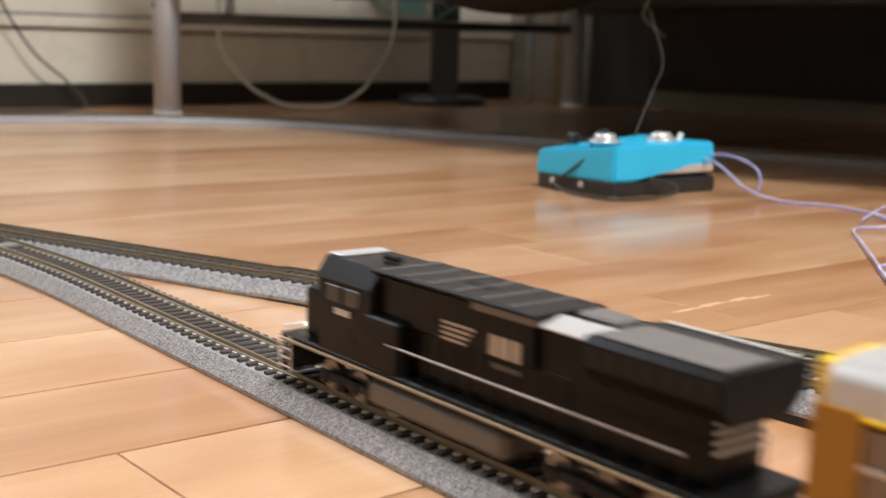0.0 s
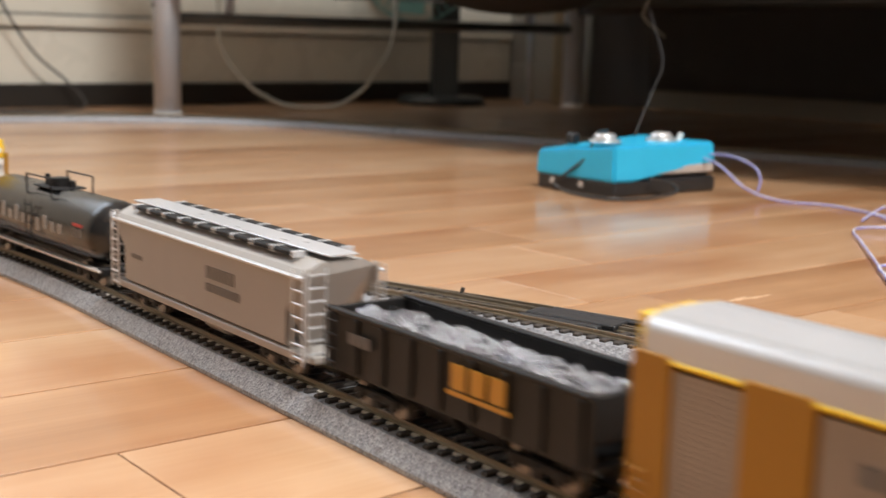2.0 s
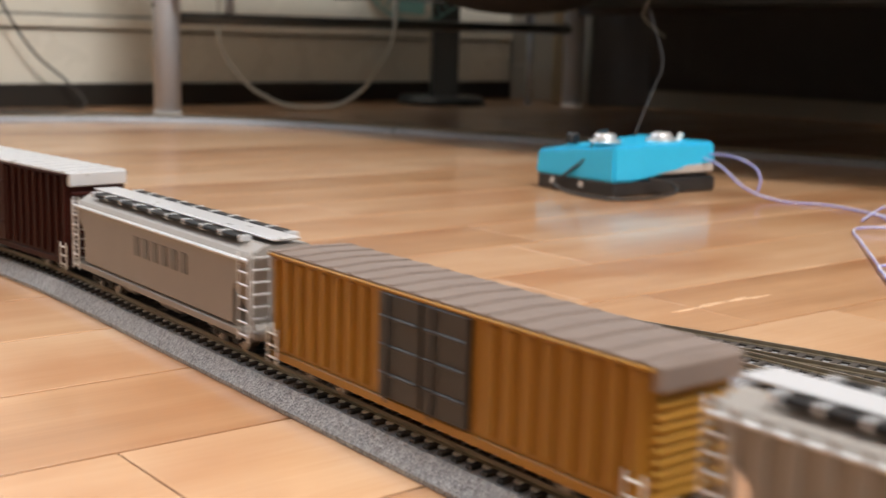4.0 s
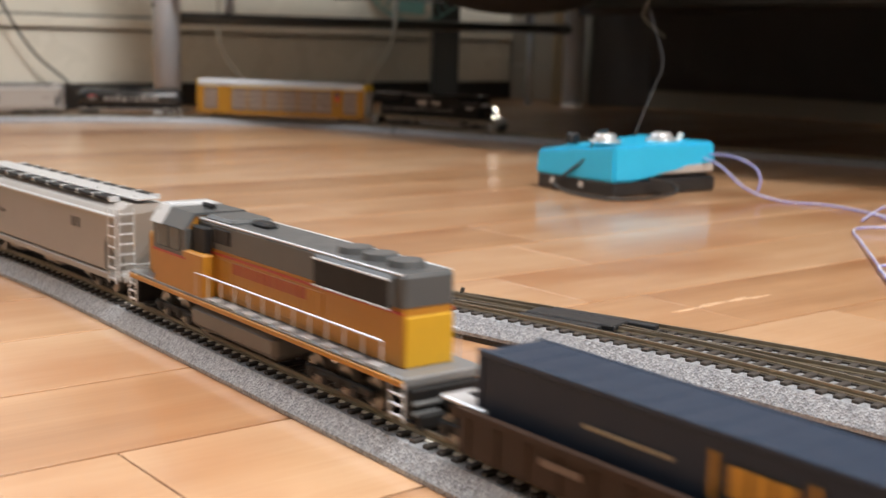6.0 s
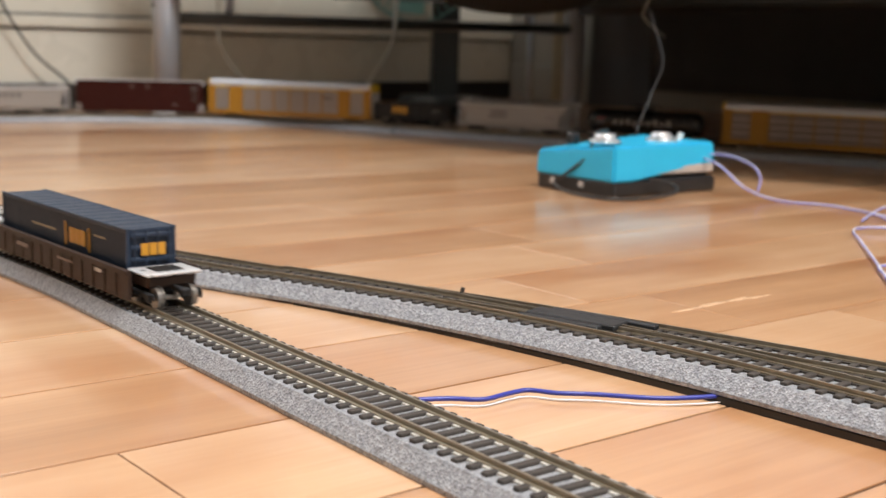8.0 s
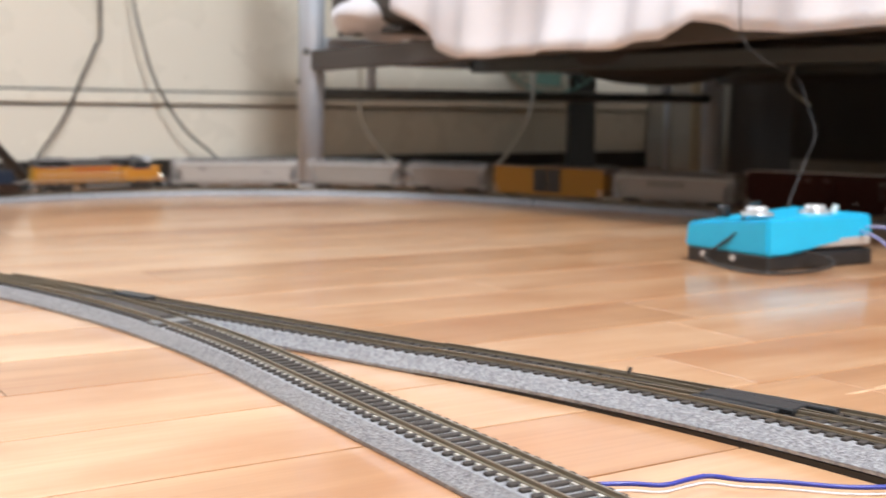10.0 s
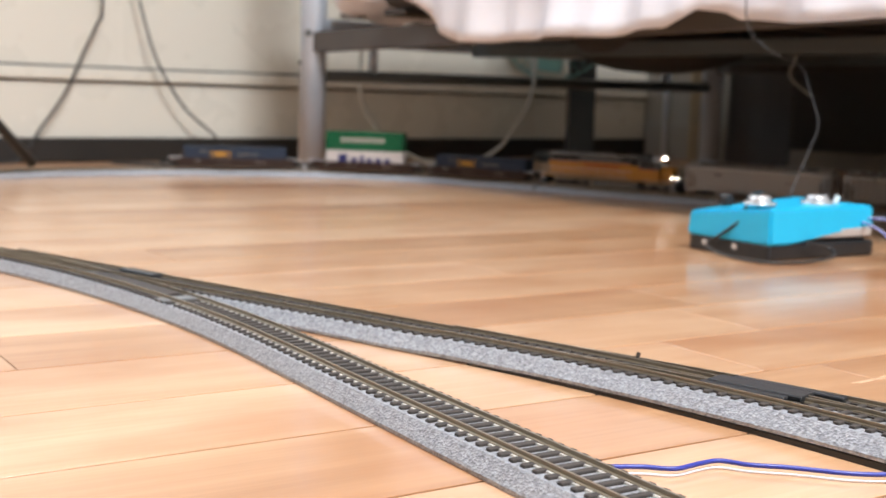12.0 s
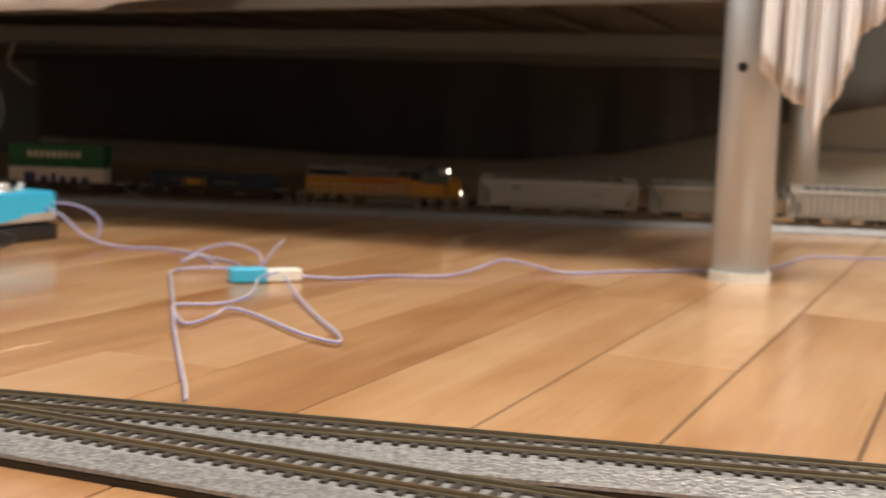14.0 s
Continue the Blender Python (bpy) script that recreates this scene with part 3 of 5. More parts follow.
def autorack(second):
    L, W, z0, z1 = 0.288 if second else 0.294, 0.0345, 0.0075, 0.0518
    t = thing("autorack_car", "yellow autorack car with " + ("bright" if second else "brownish ribbed") + " grey louvred panels, silver roof", "rail car", "cars of the train")
    half = L / 2
    part("floor_frame", box((0, 0, z0 + 0.002), (L, 0.026, 0.006), 0.0008), UNDER, t)
    hw = W / 2
    core = box((0, 0, (z0 + z1) / 2), (L - 0.004, W - 0.004, z1 - z0), 0.0005)
    part("body", core, YEL, t)
    arc = [(hw - 0.0060 + 0.0060 * math.cos(a), z1 + 0.0046 + 0.0050 * math.sin(a)) for a in [radians(10 * k) for k in range(10)]] + [(hw - 0.012, z1 + 0.0101)]
    prof = [(hw + 0.0004, z1 - 0.001)] + arc + [(-y, z) for y, z in arc[::-1]] + [(-hw - 0.0004, z1 - 0.001)]
    part("roof", extrude_x(prof, -half + 0.003, half - 0.003), RACKROOF, t, "smooth silver roof")
    def side(s):
        y = s * hw
        part("sill", box((0, y - s * 0.0004, z0 + 0.0015), (L, 0.0026, 0.005), 0.0004), YEL, t)
        part("top_rail", box((0, y, z1 - 0.0015), (L, 0.0020, 0.0012), 0.0003), YEL_LIT, t, "yellow top rail, light put in its colour")
        for x, w in ((half - 0.0065, 0.013), (half - 0.046, 0.020), (-half + 0.0065, 0.013), (-half + 0.050, 0.024)):
            part("post", box((x, y, (z0 + z1) / 2), (w, 0.0022, z1 - z0), 0.0003), YEL, t)
        def louvre(xa, xb):
            zz0, zz1 = z0 + 0.0055, z1 - 0.0035
            bm = box(((xa + xb) / 2, y - s * 0.0012, (zz0 + zz1) / 2), (xb - xa, 0.0006, zz1 - zz0))
            for k in range(22):
                z = zz0 + (zz1 - zz0) * (k + 0.5) / 22
                solid(bm, ((xa + xb) / 2, y - s * 0.0006, z), (xb - xa - 0.0004, 0.0010, 0.00145))
            p = part("louvre_panel", bm, PANELG if second else GALV, t, "grey galvanised louvred panel")
            if not second:
                for f in (0.25, 0.5, 0.75):
                    part("rib", box(((xa + xb) / 2, y + s * 0.0002, zz0 + (zz1 - zz0) * f), (xb - xa, 0.0018, 0.0014), 0.0002), RIBPALE, p)
        louvre(half - 0.036, half - 0.013)
        louvre(-half + 0.013, -half + 0.038)
        a, b = -half + 0.062, half - 0.056
        for k in range(6):
            louvre(a + (b - a) * k / 6 + 0.0012, a + (b - a) * (k + 1) / 6 - 0.0012)
            if k:
                part("post", box((a + (b - a) * k / 6, y - s * 0.0002, (z0 + z1) / 2), (0.0022, 0.0018, z1 - z0), 0.0003), YEL, t)
        ladder(t, half - 0.004, y + s * 0.0012, z0 - 0.001, z0 + 0.014, 0.007, YEL)
        ladder(t, -half + 0.004, y + s * 0.0012, z0 - 0.001, z0 + 0.014, 0.007, YEL)
        if second:
            marks(t, half - 0.075, y + s * 0.0002, z1 - 0.014, 0.016, 0.005, GMARK, 2, 0.2)
        else:
            marks(t, half - 0.046, y + s * 0.0014, z1 - 0.008, 0.010, 0.006, NAVY)
            marks(t, half - 0.046, y + s * 0.0014, z1 - 0.0155, 0.010, 0.0075, RMARK)
            marks(t, half - 0.046, y + s * 0.0014, z1 - 0.025, 0.014, 0.002, GMARK, 5)
    both(side)
    for s in (1, -1):
        x = s * (half - 0.0005)
        for k in range(4):                      # folding end doors, white below and yellow above
            y = (k - 1.5) * 0.0073
            dx = 0.0006 if k % 2 else 0.0
            d = part("end_door", box((x + s * dx, y, (z0 + z1) / 2 - 0.0017), (0.003, 0.0070, z1 - z0 - 0.0034), 0.0005), WMARK, t, "white folding end door")
            part("door_top", box((x + s * dx, y, z1 + 0.0030), (0.0030, 0.0070, 0.0128 if k in (1, 2) else 0.0118), 0.0005), YEL_LIT, d, "yellow door top, light put in its colour")
        for q in (1, -1):
            part("corner_post", box((x - s * 0.002, q * (hw - 0.0012), (z0 + z1) / 2), (0.0040, 0.0026, z1 - z0), 0.0005), YEL, t)
            part("corner_top", box((x - s * 0.002, q * (hw - 0.0022), z1 + 0.0028), (0.0040, 0.0042, 0.0066), 0.0016), YEL_LIT, t, "yellow roof corner, light put in its colour")
        part("end_sill", box((x + s * 0.0008, 0, z0 + 0.0010), (0.004, W - 0.002, 0.0040), 0.0006), YEL, t)
        part("placard", box((x + s * 0.0023, -0.0108, z1 + 0.0020), (0.0006, 0.0032, 0.0030)), WMARK, t)
        part("placard", box((x + s * 0.0022, -0.0105, z1 - 0.0085), (0.0006, 0.0050, 0.0032)), HOPG, t)
        bogie(t, s * (half - 0.035))
    couplers(t, half)
    return t


def tank_car():
    L = 0.172
    t = thing("tank_car", "glossy black tank car with railed top walkway and pale lettering", "rail car", "cars of the train")
    bm = bmesh.new()
    r, zc = 0.0172, 0.0265
    xs = [(-0.083, 0.2), (-0.0815, 0.62), (-0.078, 0.86), (-0.074, 0.97), (-0.070, 1), (0.070, 1), (0.074, 0.97), (0.078, 0.86), (0.0815, 0.62), (0.083, 0.2)]
    rings = [[bm.verts.new((x, math.cos(a) * r * f, zc + math.sin(a) * r * f)) for a in [2 * math.pi * j / 36 for j in range(36)]] for x, f in xs]
    for a, b in zip(rings, rings[1:]):
        for j in range(36):
            bm.faces.new((a[j], b[j], b[(j + 1) % 36], a[(j + 1) % 36]))
    bm.faces.new(rings[0]); bm.faces.new(rings[-1][::-1])
    bmesh.ops.recalc_face_normals(bm, faces=bm.faces)
    part("tank", bm, TANKB, t, "black cylindrical tank", True)
    part("frame", box((0, 0, 0.0085), (L, 0.014, 0.004), 0.0006), UNDER, t)
    for s in (1, -1):
        part("walkway", box((0, s * 0.0145, 0.0093), (L - 0.006, 0.004, 0.0012), 0.0003), SILVER, t)
        part("handrail", rod((-0.075, s * 0.0172, 0.0165), (0.075, s * 0.0172, 0.0165), 0.0004, 5), UNDER, t)
        bm = bmesh.new()
        for k, (z, h) in enumerate(((0.0275, 0.0085), (0.0257, 0.0052), (0.0275, 0.0085), (0.0257, 0.0052), (0.0257, 0.0052), (0.0247, 0.0070), (0.0270, 0.0072), (0.0257, 0.0052), (0.0257, 0.0052))):
            solid(bm, (0.040 - k * 0.0098, s * 0.01705, z), (0.0040, 0.0006, h))
        part("marking", bm, HOPG, t, "pale lettering")
        marks(t, -0.060, s * 0.0169, 0.0305, 0.011, 0.0016, RMARK, 1, 0)
        marks(t, -0.060, s * 0.0171, 0.0265, 0.011, 0.0045, GMARK, 3, 0.3)
        bm = bmesh.new()
        for x in (-0.017, 0.017):
            tube(bm, (x, s * 0.012, 0.039), (x, s * 0.012, 0.0500), 0.0006, 6)
        tube(bm, (-0.017, s * 0.012, 0.0500), (0.017, s * 0.012, 0.0500), 0.0005, 6)
        part("top_rail", bm, UNDER, t)
        part("end_sill", box((s * (L / 2 - 0.004), 0, 0.009), (0.006, 0.030, 0.004), 0.0006), UNDER, t)
        bogie(t, s * 0.065)
        ladder(t, 0, s * 0.0185, 0.012, 0.037, 0.008, UNDER)
    bm = box((0, 0, 0.0435), (0.030, 0.018, 0.0010), 0.0003)
    part("platform", bm, UNDER, t)
    bm = rod((0, 0, 0.043), (0, 0, 0.0485), 0.0058, 16)
    tube(bm, (0.009, 0.003, 0.043), (0.009, 0.003, 0.050), 0.0016, 8)
    tube(bm, (-0.010, -0.003, 0.043), (-0.010, -0.003, 0.0475), 0.0022, 8)
    part("manway", bm, UNDER, t)
    couplers(t, L / 2)
    return t


def covered_hopper(L, material, ribbed, label, marking):
    t = thing("covered_hopper", label, "rail car", "cars of the train")
    half, W, z0, z1 = L / 2, 0.0350, 0.0125, 0.0465
    hw = W / 2
    prof = [(-0.006, 0.006), (-hw, 0.0135), (-hw, z1 - 0.006), (-hw + 0.0025, z1 - 0.003), (-hw + 0.008, z1), (hw - 0.008, z1), (hw - 0.0025, z1 - 0.003), (hw, z1 - 0.006), (hw, 0.0135), (0.006, 0.006)]
    bm = extrude_x(prof, -half + 0.016, half - 0.016)
    for s in (1, -1):            # sloped ends
        x = s * (half - 0.016)
        a = [bm.verts.new((x, y, z)) for y, z in prof]
        b = [bm.verts.new((s * (half - 0.004) if z > 0.02 else x, y, max(z, 0.0285) if z > 0.0131 else z + 0.004)) for y, z in prof]
        for i in range(len(prof)):
            j = (i + 1) % len(prof)
            try:
                bm.faces.new((a[i], a[j], b[j], b[i]))
            except ValueError:
                pass
        bm.faces.new(b)
    bmesh.ops.recalc_face_normals(bm, faces=bm.faces)
    part("body", bm, material, t)
    part("walkway", box((0, 0, z1 + 0.0022), (L - 0.006, 0.013, 0.0010), 0.0003), ROOFSIL, t, "pale roof walk")
    for k in range(10):
        x = -half + 0.018 + (L - 0.036) * k / 9
        for s in (1, -1):
            part("bracket", box((x, s * 0.011, z1 + 0.0013), (0.0016, 0.0056, 0.0026), 0.0002), ROOFSIL, t)
    for s in (1, -1):
        # shade in the gaps beside the roof walk is painted by this strip
        part("roof_gap_strip", box((0, s * 0.0112, z1 + 0.0014), (L - 0.040, 0.0045, 0.0020), 0.0006), UNDER, t, "dark strip painting the shaded gaps in the roof")
        part("side_sill", box((0, s * (hw - 0.0006), 0.0105), (L - 0.004, 0.0022, 0.0032), 0.0004), material, t)
        part("eave", box((0, s * (hw + 0.0002), z1 - 0.0055), (L - 0.008, 0.0022, 0.0014), 0.0004), ROOFSIL, t)
        if ribbed:
            for k in range(15):
                x = -half + 0.012 + (L - 0.024) * k / 14
                part("rib", box((x, s * (hw + 0.0006), 0.0285), (0.0018, 0.0022, 0.032), 0.0004), material, t)
        if marking == "slogan":
            marks(t, -0.022, s * (hw + 0.0002), 0.031, 0.026, 0.0052, GMARK, 5, 0.3)
            marks(t, -0.024, s * (hw + 0.0002), 0.0245, 0.030, 0.0034, GMARK, 9, 0.25)
            marks(t, 0.062, s * (hw + 0.0002), 0.026, 0.012, 0.002, GMARK, 4)
        elif marking == "big":
            marks(t, -0.01, s * (hw + 0.0002), 0.031, 0.060, 0.009, GMARK, 6, 0.4)
        elif marking:
            marks(t, -0.055, s * (hw + 0.0002), 0.033, 0.012, 0.005, GMARK, 2, 0.3)
            marks(t, 0.05, s * (hw + 0.0002), 0.027, 0.016, 0.002, GMARK, 5)
        for x in (0.052, 0, -0.052):
            if abs(x) < half - 0.04 and s == 1:
                part("chute", box((x * (L / 0.2), 0, 0.0048), (0.022, 0.018, 0.006), 0.002), material, t)
        x = s * (half - 0.003)
        part("end_post", box((x, 0.0155, 0.027), (0.0014, 0.0014, 0.036), 0.0003), material, t)
        part("end_post", box((x, -0.0155, 0.027), (0.0014, 0.0014, 0.036), 0.0003), material, t)
        part("end_platform", box((s * (half - 0.010), 0, 0.0100), (0.020, 0.030, 0.003), 0.0005), material, t)
        ladder(t, s * (half - 0.001), 0.013, 0.010, 0.045, 0.008, ROOFSIL, False, 7)
        ladder(t, s * (half - 0.006), s * (hw + 0.0008), 0.008, 0.044, 0.008, ROOFSIL, True, 7)
        ladder(t, s * (half - 0.006), -s * (hw + 0.0008), 0.008, 0.044, 0.008, ROOFSIL, True, 7)
        bogie(t, s * (half - 0.030))
    couplers(t, half)
    return t


def coal_car():
    L = 0.136
    t = thing("coal_hopper_car", "black open hopper car heaped with shiny coal", "rail car", "cars of the train")
    half, hw, z0, z1 = L / 2, 0.0165, 0.012, 0.034
    bm = bmesh.new()
    for s in (1, -1):
        solid(bm, (0, s * hw, (z0 + z1) / 2), (L, 0.0016, z1 - z0), 0.0003)
        solid(bm, (s * (half - 0.001), 0, (z0 + z1) / 2 + 0.004), (0.0016, 2 * hw, z1 - z0 - 0.008), 0.0003)
    solid(bm, (0, 0, z0 + 0.001), (L - 0.004, 2 * hw, 0.002))
    part("body", bm, COALBOX, t)
    for s in (1, -1):
        part("top_rail", box((0, s * (hw + 0.0004), z1), (L, 0.0028, 0.0018), 0.0004), COALBOX, t)
        for k in range(9):
            part("rib", box((-half + 0.004 + (L - 0.008) * k / 8, s * (hw + 0.0013), (z0 + z1) / 2), (0.0018, 0.0018, z1 - z0 - 0.002), 0.0004), COALBOX, t)
        marks(t, -0.020, s * (hw + 0.0024), 0.0265, 0.028, 0.008, GOLD, 3, 0.25)
        marks(t, -0.020, s * (hw + 0.0024), 0.0210, 0.030, 0.0014, GOLD, 1, 0)
        marks(t, 0.045, s * (hw + 0.0024), 0.026, 0.014, 0.004, GMARK, 4, 0.3)
        bogie(t, s * (half - 0.026))
    for x in (-0.036, -0.012, 0.012, 0.036):
        part("chute", extrude_x([(-0.013, z0), (-0.006, 0.0035), (0.006, 0.0035), (0.013, z0)], x - 0.009, x + 0.009), COALBOX, t)
    bm = bmesh.new()
    rnd = random.Random(4)
    nx, ny = 44, 11
    grid = [[bm.verts.new((-half + 0.004 + (L - 0.008) * i / nx, -hw + 0.002 + (2 * hw - 0.004) * j / ny,
             z1 - 0.0062 + 0.0048 * math.sin(math.pi * j / ny) ** 0.7 * (0.8 + 0.2 * math.sin(i * 0.7)) + rnd.uniform(-0.0024, 0.0026))) for j in range(ny + 1)] for i in range(nx + 1)]
    for i in range(nx):
        for j in range(ny):
            bm.faces.new((grid[i][j], grid[i + 1][j], grid[i + 1][j + 1], grid[i][j + 1]))
    part("coal_load", bm, COAL, t, "heap of shiny black coal")
    ladder(t, half - 0.006, hw + 0.003, 0.008, 0.033, 0.007, UNDER)
    ladder(t, half - 0.006, -hw - 0.003, 0.008, 0.033, 0.007, UNDER)
    couplers(t, half)
    return t


def boxcar(L, material, roofmat, label, door_mat, marking, z1):
    t = thing("boxcar", label, "rail car", "cars of the train")
    half, hw, z0 = L / 2, 0.0172, 0.0085
    part("body", box((0, 0, (z0 + z1) / 2), (L - 0.004, 2 * hw - 0.002, z1 - z0), 0.0005), material, t)
    bm = extrude_x([(-hw - 0.0004, z1), (-hw - 0.0004, z1 + 0.0008), (0, z1 + 0.0014), (hw + 0.0004, z1 + 0.0008), (hw + 0.0004, z1)], -half + 0.001, half - 0.001)
    part("roof", bm, roofmat, t, "ribbed grey roof")
    n = int(L / 0.012)
    for k in range(n):
        x = -half + 0.006 + (L - 0.012) * k / (n - 1)
        part("roof_rib", extrude_x([(-hw, z1 + 0.0006), (0, z1 + 0.0012), (hw, z1 + 0.0006), (hw, z1 + 0.0013), (0, z1 + 0.0019), (-hw, z1 + 0.0013)], x - 0.0012, x + 0.0012), roofmat, t)
    for s in (1, -1):
        y = s * hw
        m = int(L / 0.0085)
        for k in range(m):
            x = -half + 0.005 + (L - 0.010) * k / (m - 1)
            if abs(x) > 0.026:
                part("side_rib", box((x, y - s * 0.0004, (z0 + z1) / 2), (0.0026, 0.0018, z1 - z0 - 0.004), 0.0005), material, t)
        for dx in (-0.0125, 0.0125):
            d = part("door", box((dx, y, (z0 + z1) / 2), (0.0235, 0.0020, z1 - z0 - 0.003), 0.0004), door_mat, t)
            for f in (0.25, 0.5, 0.75):
                part("door_rib", box((dx, y + s * 0.0011, z0 + (z1 - z0) * f), (0.021, 0.0012, 0.0012), 0.0003), door_mat, d)
            part("door_bar", rod((dx + 0.006, y + s * 0.0018, z0), (dx + 0.006, y + s * 0.0018, z1 - 0.002), 0.0005, 5), door_mat, d)
        part("sill", box((0, y - s * 0.001, z0 - 0.0010), (L - 0.002, 0.002, 0.0034), 0.0004), material, t)
        part("eave", box((0, y, z1 - 0.0006), (L - 0.002, 0.0022, 0.0012), 0.0003), material, t)
        if marking:
            marks(t, half - 0.015, y + s * 0.0010, z1 - 0.0105, 0.011, 0.0046, TANKSIDE, 2, 0.25)
            for dz in (0.0170, 0.0235, 0.0300):
                marks(t, half - 0.015, y + s * 0.0010, z1 - dz, 0.010, 0.0016, TANKSIDE, 4, 0.35)
            marks(t, 0.0125, y + s * 0.0014, z1 - 0.009, 0.009, 0.0060, TANKRED)
            marks(t, -0.0125, y + s * 0.0014, z1 - 0.009, 0.009, 0.0060, TANKRED)
            part("grab_iron", rod((0.050, y + s * 0.0022, z0 + 0.010), (0.057, y + s * 0.0022, z0 + 0.010), 0.0004, 5), WMARK, t)
            part("grab_iron", rod((0.050, y + s * 0.0022, z1 - 0.004), (0.057, y + s * 0.0022, z1 - 0.004), 0.0004, 5), TANKSIDE, t)
        ladder(t, half - 0.0045, y + s * 0.0014, z0 - 0.004, z0 + 0.010, 0.007, WMARK, True, 3)
        ladder(t, -half + 0.0045, y + s * 0.0014, z0 - 0.004, z0 + 0.010, 0.007, WMARK, True, 3)
        x = s * (half - 0.0012)
        part("roof_end", box((s * (half - 0.0006), 0, z1 - 0.0030), (0.0034, 2 * hw - 0.001, 0.0074), 0.0006), roofmat, t, "silver upper end panel")
        for k in range(9):
            part("end_corrugation", box((x, 0, z0 + 0.003 + (z1 - z0 - 0.014) * k / 8), (0.0022, 2 * hw - 0.004, 0.0026), 0.0008), material, t)
        bogie(t, s * (half - 0.030))
    part("centre_sill", box((0, 0, 0.0065), (L - 0.02, 0.008, 0.004), 0.0006), UNDER, t)
    couplers(t, half)
    return t


def locomotive(union):
    body = UPYEL if union else NSBLACK
    top = UPGREY if union else NSBLACK
    L = 0.229 if union else 0.220
    t = thing("diesel_locomotive", "yellow and grey six axle diesel locomotive with a red stripe" if union else "black six axle diesel locomotive with white nose bars", "locomotive", "cars of the train")
    half = L / 2
    part("deck", box((0, 0, 0.0154), (L - 0.004, 0.0335, 0.0035), 0.0006), DECKGREY if union else top, t)
    for s in (1, -1):
        part("deck_edge", box((0, s * 0.0172, 0.0150), (L - 0.006, 0.0010, 0.0020 if union else 0.0011), 0.0003), body if union else TAN, t, "painted deck edge stripe")
    part("fuel_tank", box((0.014, 0, 0.0078), (0.074, 0.0312, 0.0098), 0.0022), TANKSIDE, t, "dusty grey fuel tank")
    for s in (1, -1):
        bogie(t, s * (half - 0.048), 0.0195, 3, 0.0058)
        part("end_step", box((s * (half - 0.004), 0, 0.0085), (0.006, 0.030, 0.010), 0.0008), UNDER, t)
        part("plow", box((s * (half + 0.001), 0, 0.0035), (0.003, 0.028, 0.005), 0.0008), UNDER, t)
        for q in (1, -1):
            ladder(t, s * (half - 0.006), q * 0.0172, 0.003, 0.0165, 0.008, WMARK if not union else ROOFSIL, True, 4)
    zt = 0.0475
    # long hood behind the cab
    x0, x1 = -half + 0.012, half - 0.062
    hood = box(((x0 + x1) / 2, 0, 0.0315), (x1 - x0, 0.0215, 0.0300), 0.0012)
    part("long_hood", hood, body, t)
    if union:
        part("upper_hood", box(((x0 + x1) / 2, 0, 0.0417), (x1 - x0 + 0.0006, 0.0222, 0.0122), 0.0014), top, t, "grey upper hood")
        for s in (1, -1):
            part("stripe", box(((x0 + x1) / 2, s * 0.0109, 0.0350), (x1 - x0 - 0.001, 0.0006, 0.0009)), UPRED, t, "thin red stripe")
            marks(t, (x0 + x1) / 2 + 0.015, s * 0.01115, 0.0312, 0.060, 0.0042, UPLETTER, 12, 0.35)
            part("hood_edge", box(((x0 + x1) / 2, s * 0.0106, 0.0474), (x1 - x0 - 0.004, 0.0012, 0.0008), 0.0002), ROOFSIL, t, "pale strip along the hood edge")
            part("radiator_screen", box((x0 + 0.030, s * 0.0133, 0.0408), (0.048, 0.0005, 0.0086), 0.0002), UNDER, t, "black radiator screen")
            for z in (0.0362, 0.0456):
                part("radiator_frame", box((x0 + 0.030, s * 0.0134, z), (0.050, 0.0008, 0.0006), 0.0001), ROOFSIL, t, "pale frame strip")
    else:
        part("upper_hood", box((0.0095, 0, 0.0405), (0.083, 0.0262, 0.0150), 0.0008), top, t, "tall hood section behind the cab")
        part("roof_plate", box((0.0085, 0, 0.0487), (0.086, 0.0284, 0.0014), 0.0004), top, t)
        part("louvre_recess", box((-0.0180, 0, 0.0470), (0.030, 0.0268, 0.0030), 0.0004), GMARK, t)
        for k in range(6):
            part("roof_seam", box((0.046 - k * 0.0135, 0, 0.0496), (0.0008, 0.0270, 0.0006), 0.0001), GMARK, t)
    # radiators at the rear, fans, exhaust, brake box
    if union:
        part("radiator", box((x0 + 0.030, 0, 0.0416), (0.050, 0.0262, 0.0108), 0.0010), top, t)
    else:                        # wide radiator wings that overhang the hood
        wing = [(0.0112, 0.0350), (0.0170, 0.0402), (0.0170, 0.0470), (0.0150, 0.0486)]
        part("radiator", extrude_x(wing + [(-y, z) for y, z in wing[::-1]], -half + 0.005, -half + 0.054), top, t, "wide overhanging radiator wings")
        part("radiator_frame", box((-half + 0.029, -0.0150, 0.0489), (0.046, 0.0010, 0.0007), 0.0002), WMARK, t, "pale roof edge")
        part("walk_plate", box((-half + 0.0295, 0.004, 0.0489), (0.044, 0.020, 0.0006), 0.0002), GMARK, t)
    for s in (1, -1):
        if not union:
            bm = bmesh.new()
            for k in range(7):
                solid(bm, (-half + 0.009 + k * 0.0068, s * 0.0171, 0.0436), (0.0052, 0.0005, 0.0050))
            part("radiator_grille", bm, UNDER, t)
        for k in range(11):
            part("hood_door", box((x0 + 0.055 + k * (x1 - x0 - 0.062) / 11, s * 0.0109, 0.0265), ((x1 - x0 - 0.062) / 11 - 0.0007, 0.0005, 0.0140), 0.0002), body, t)
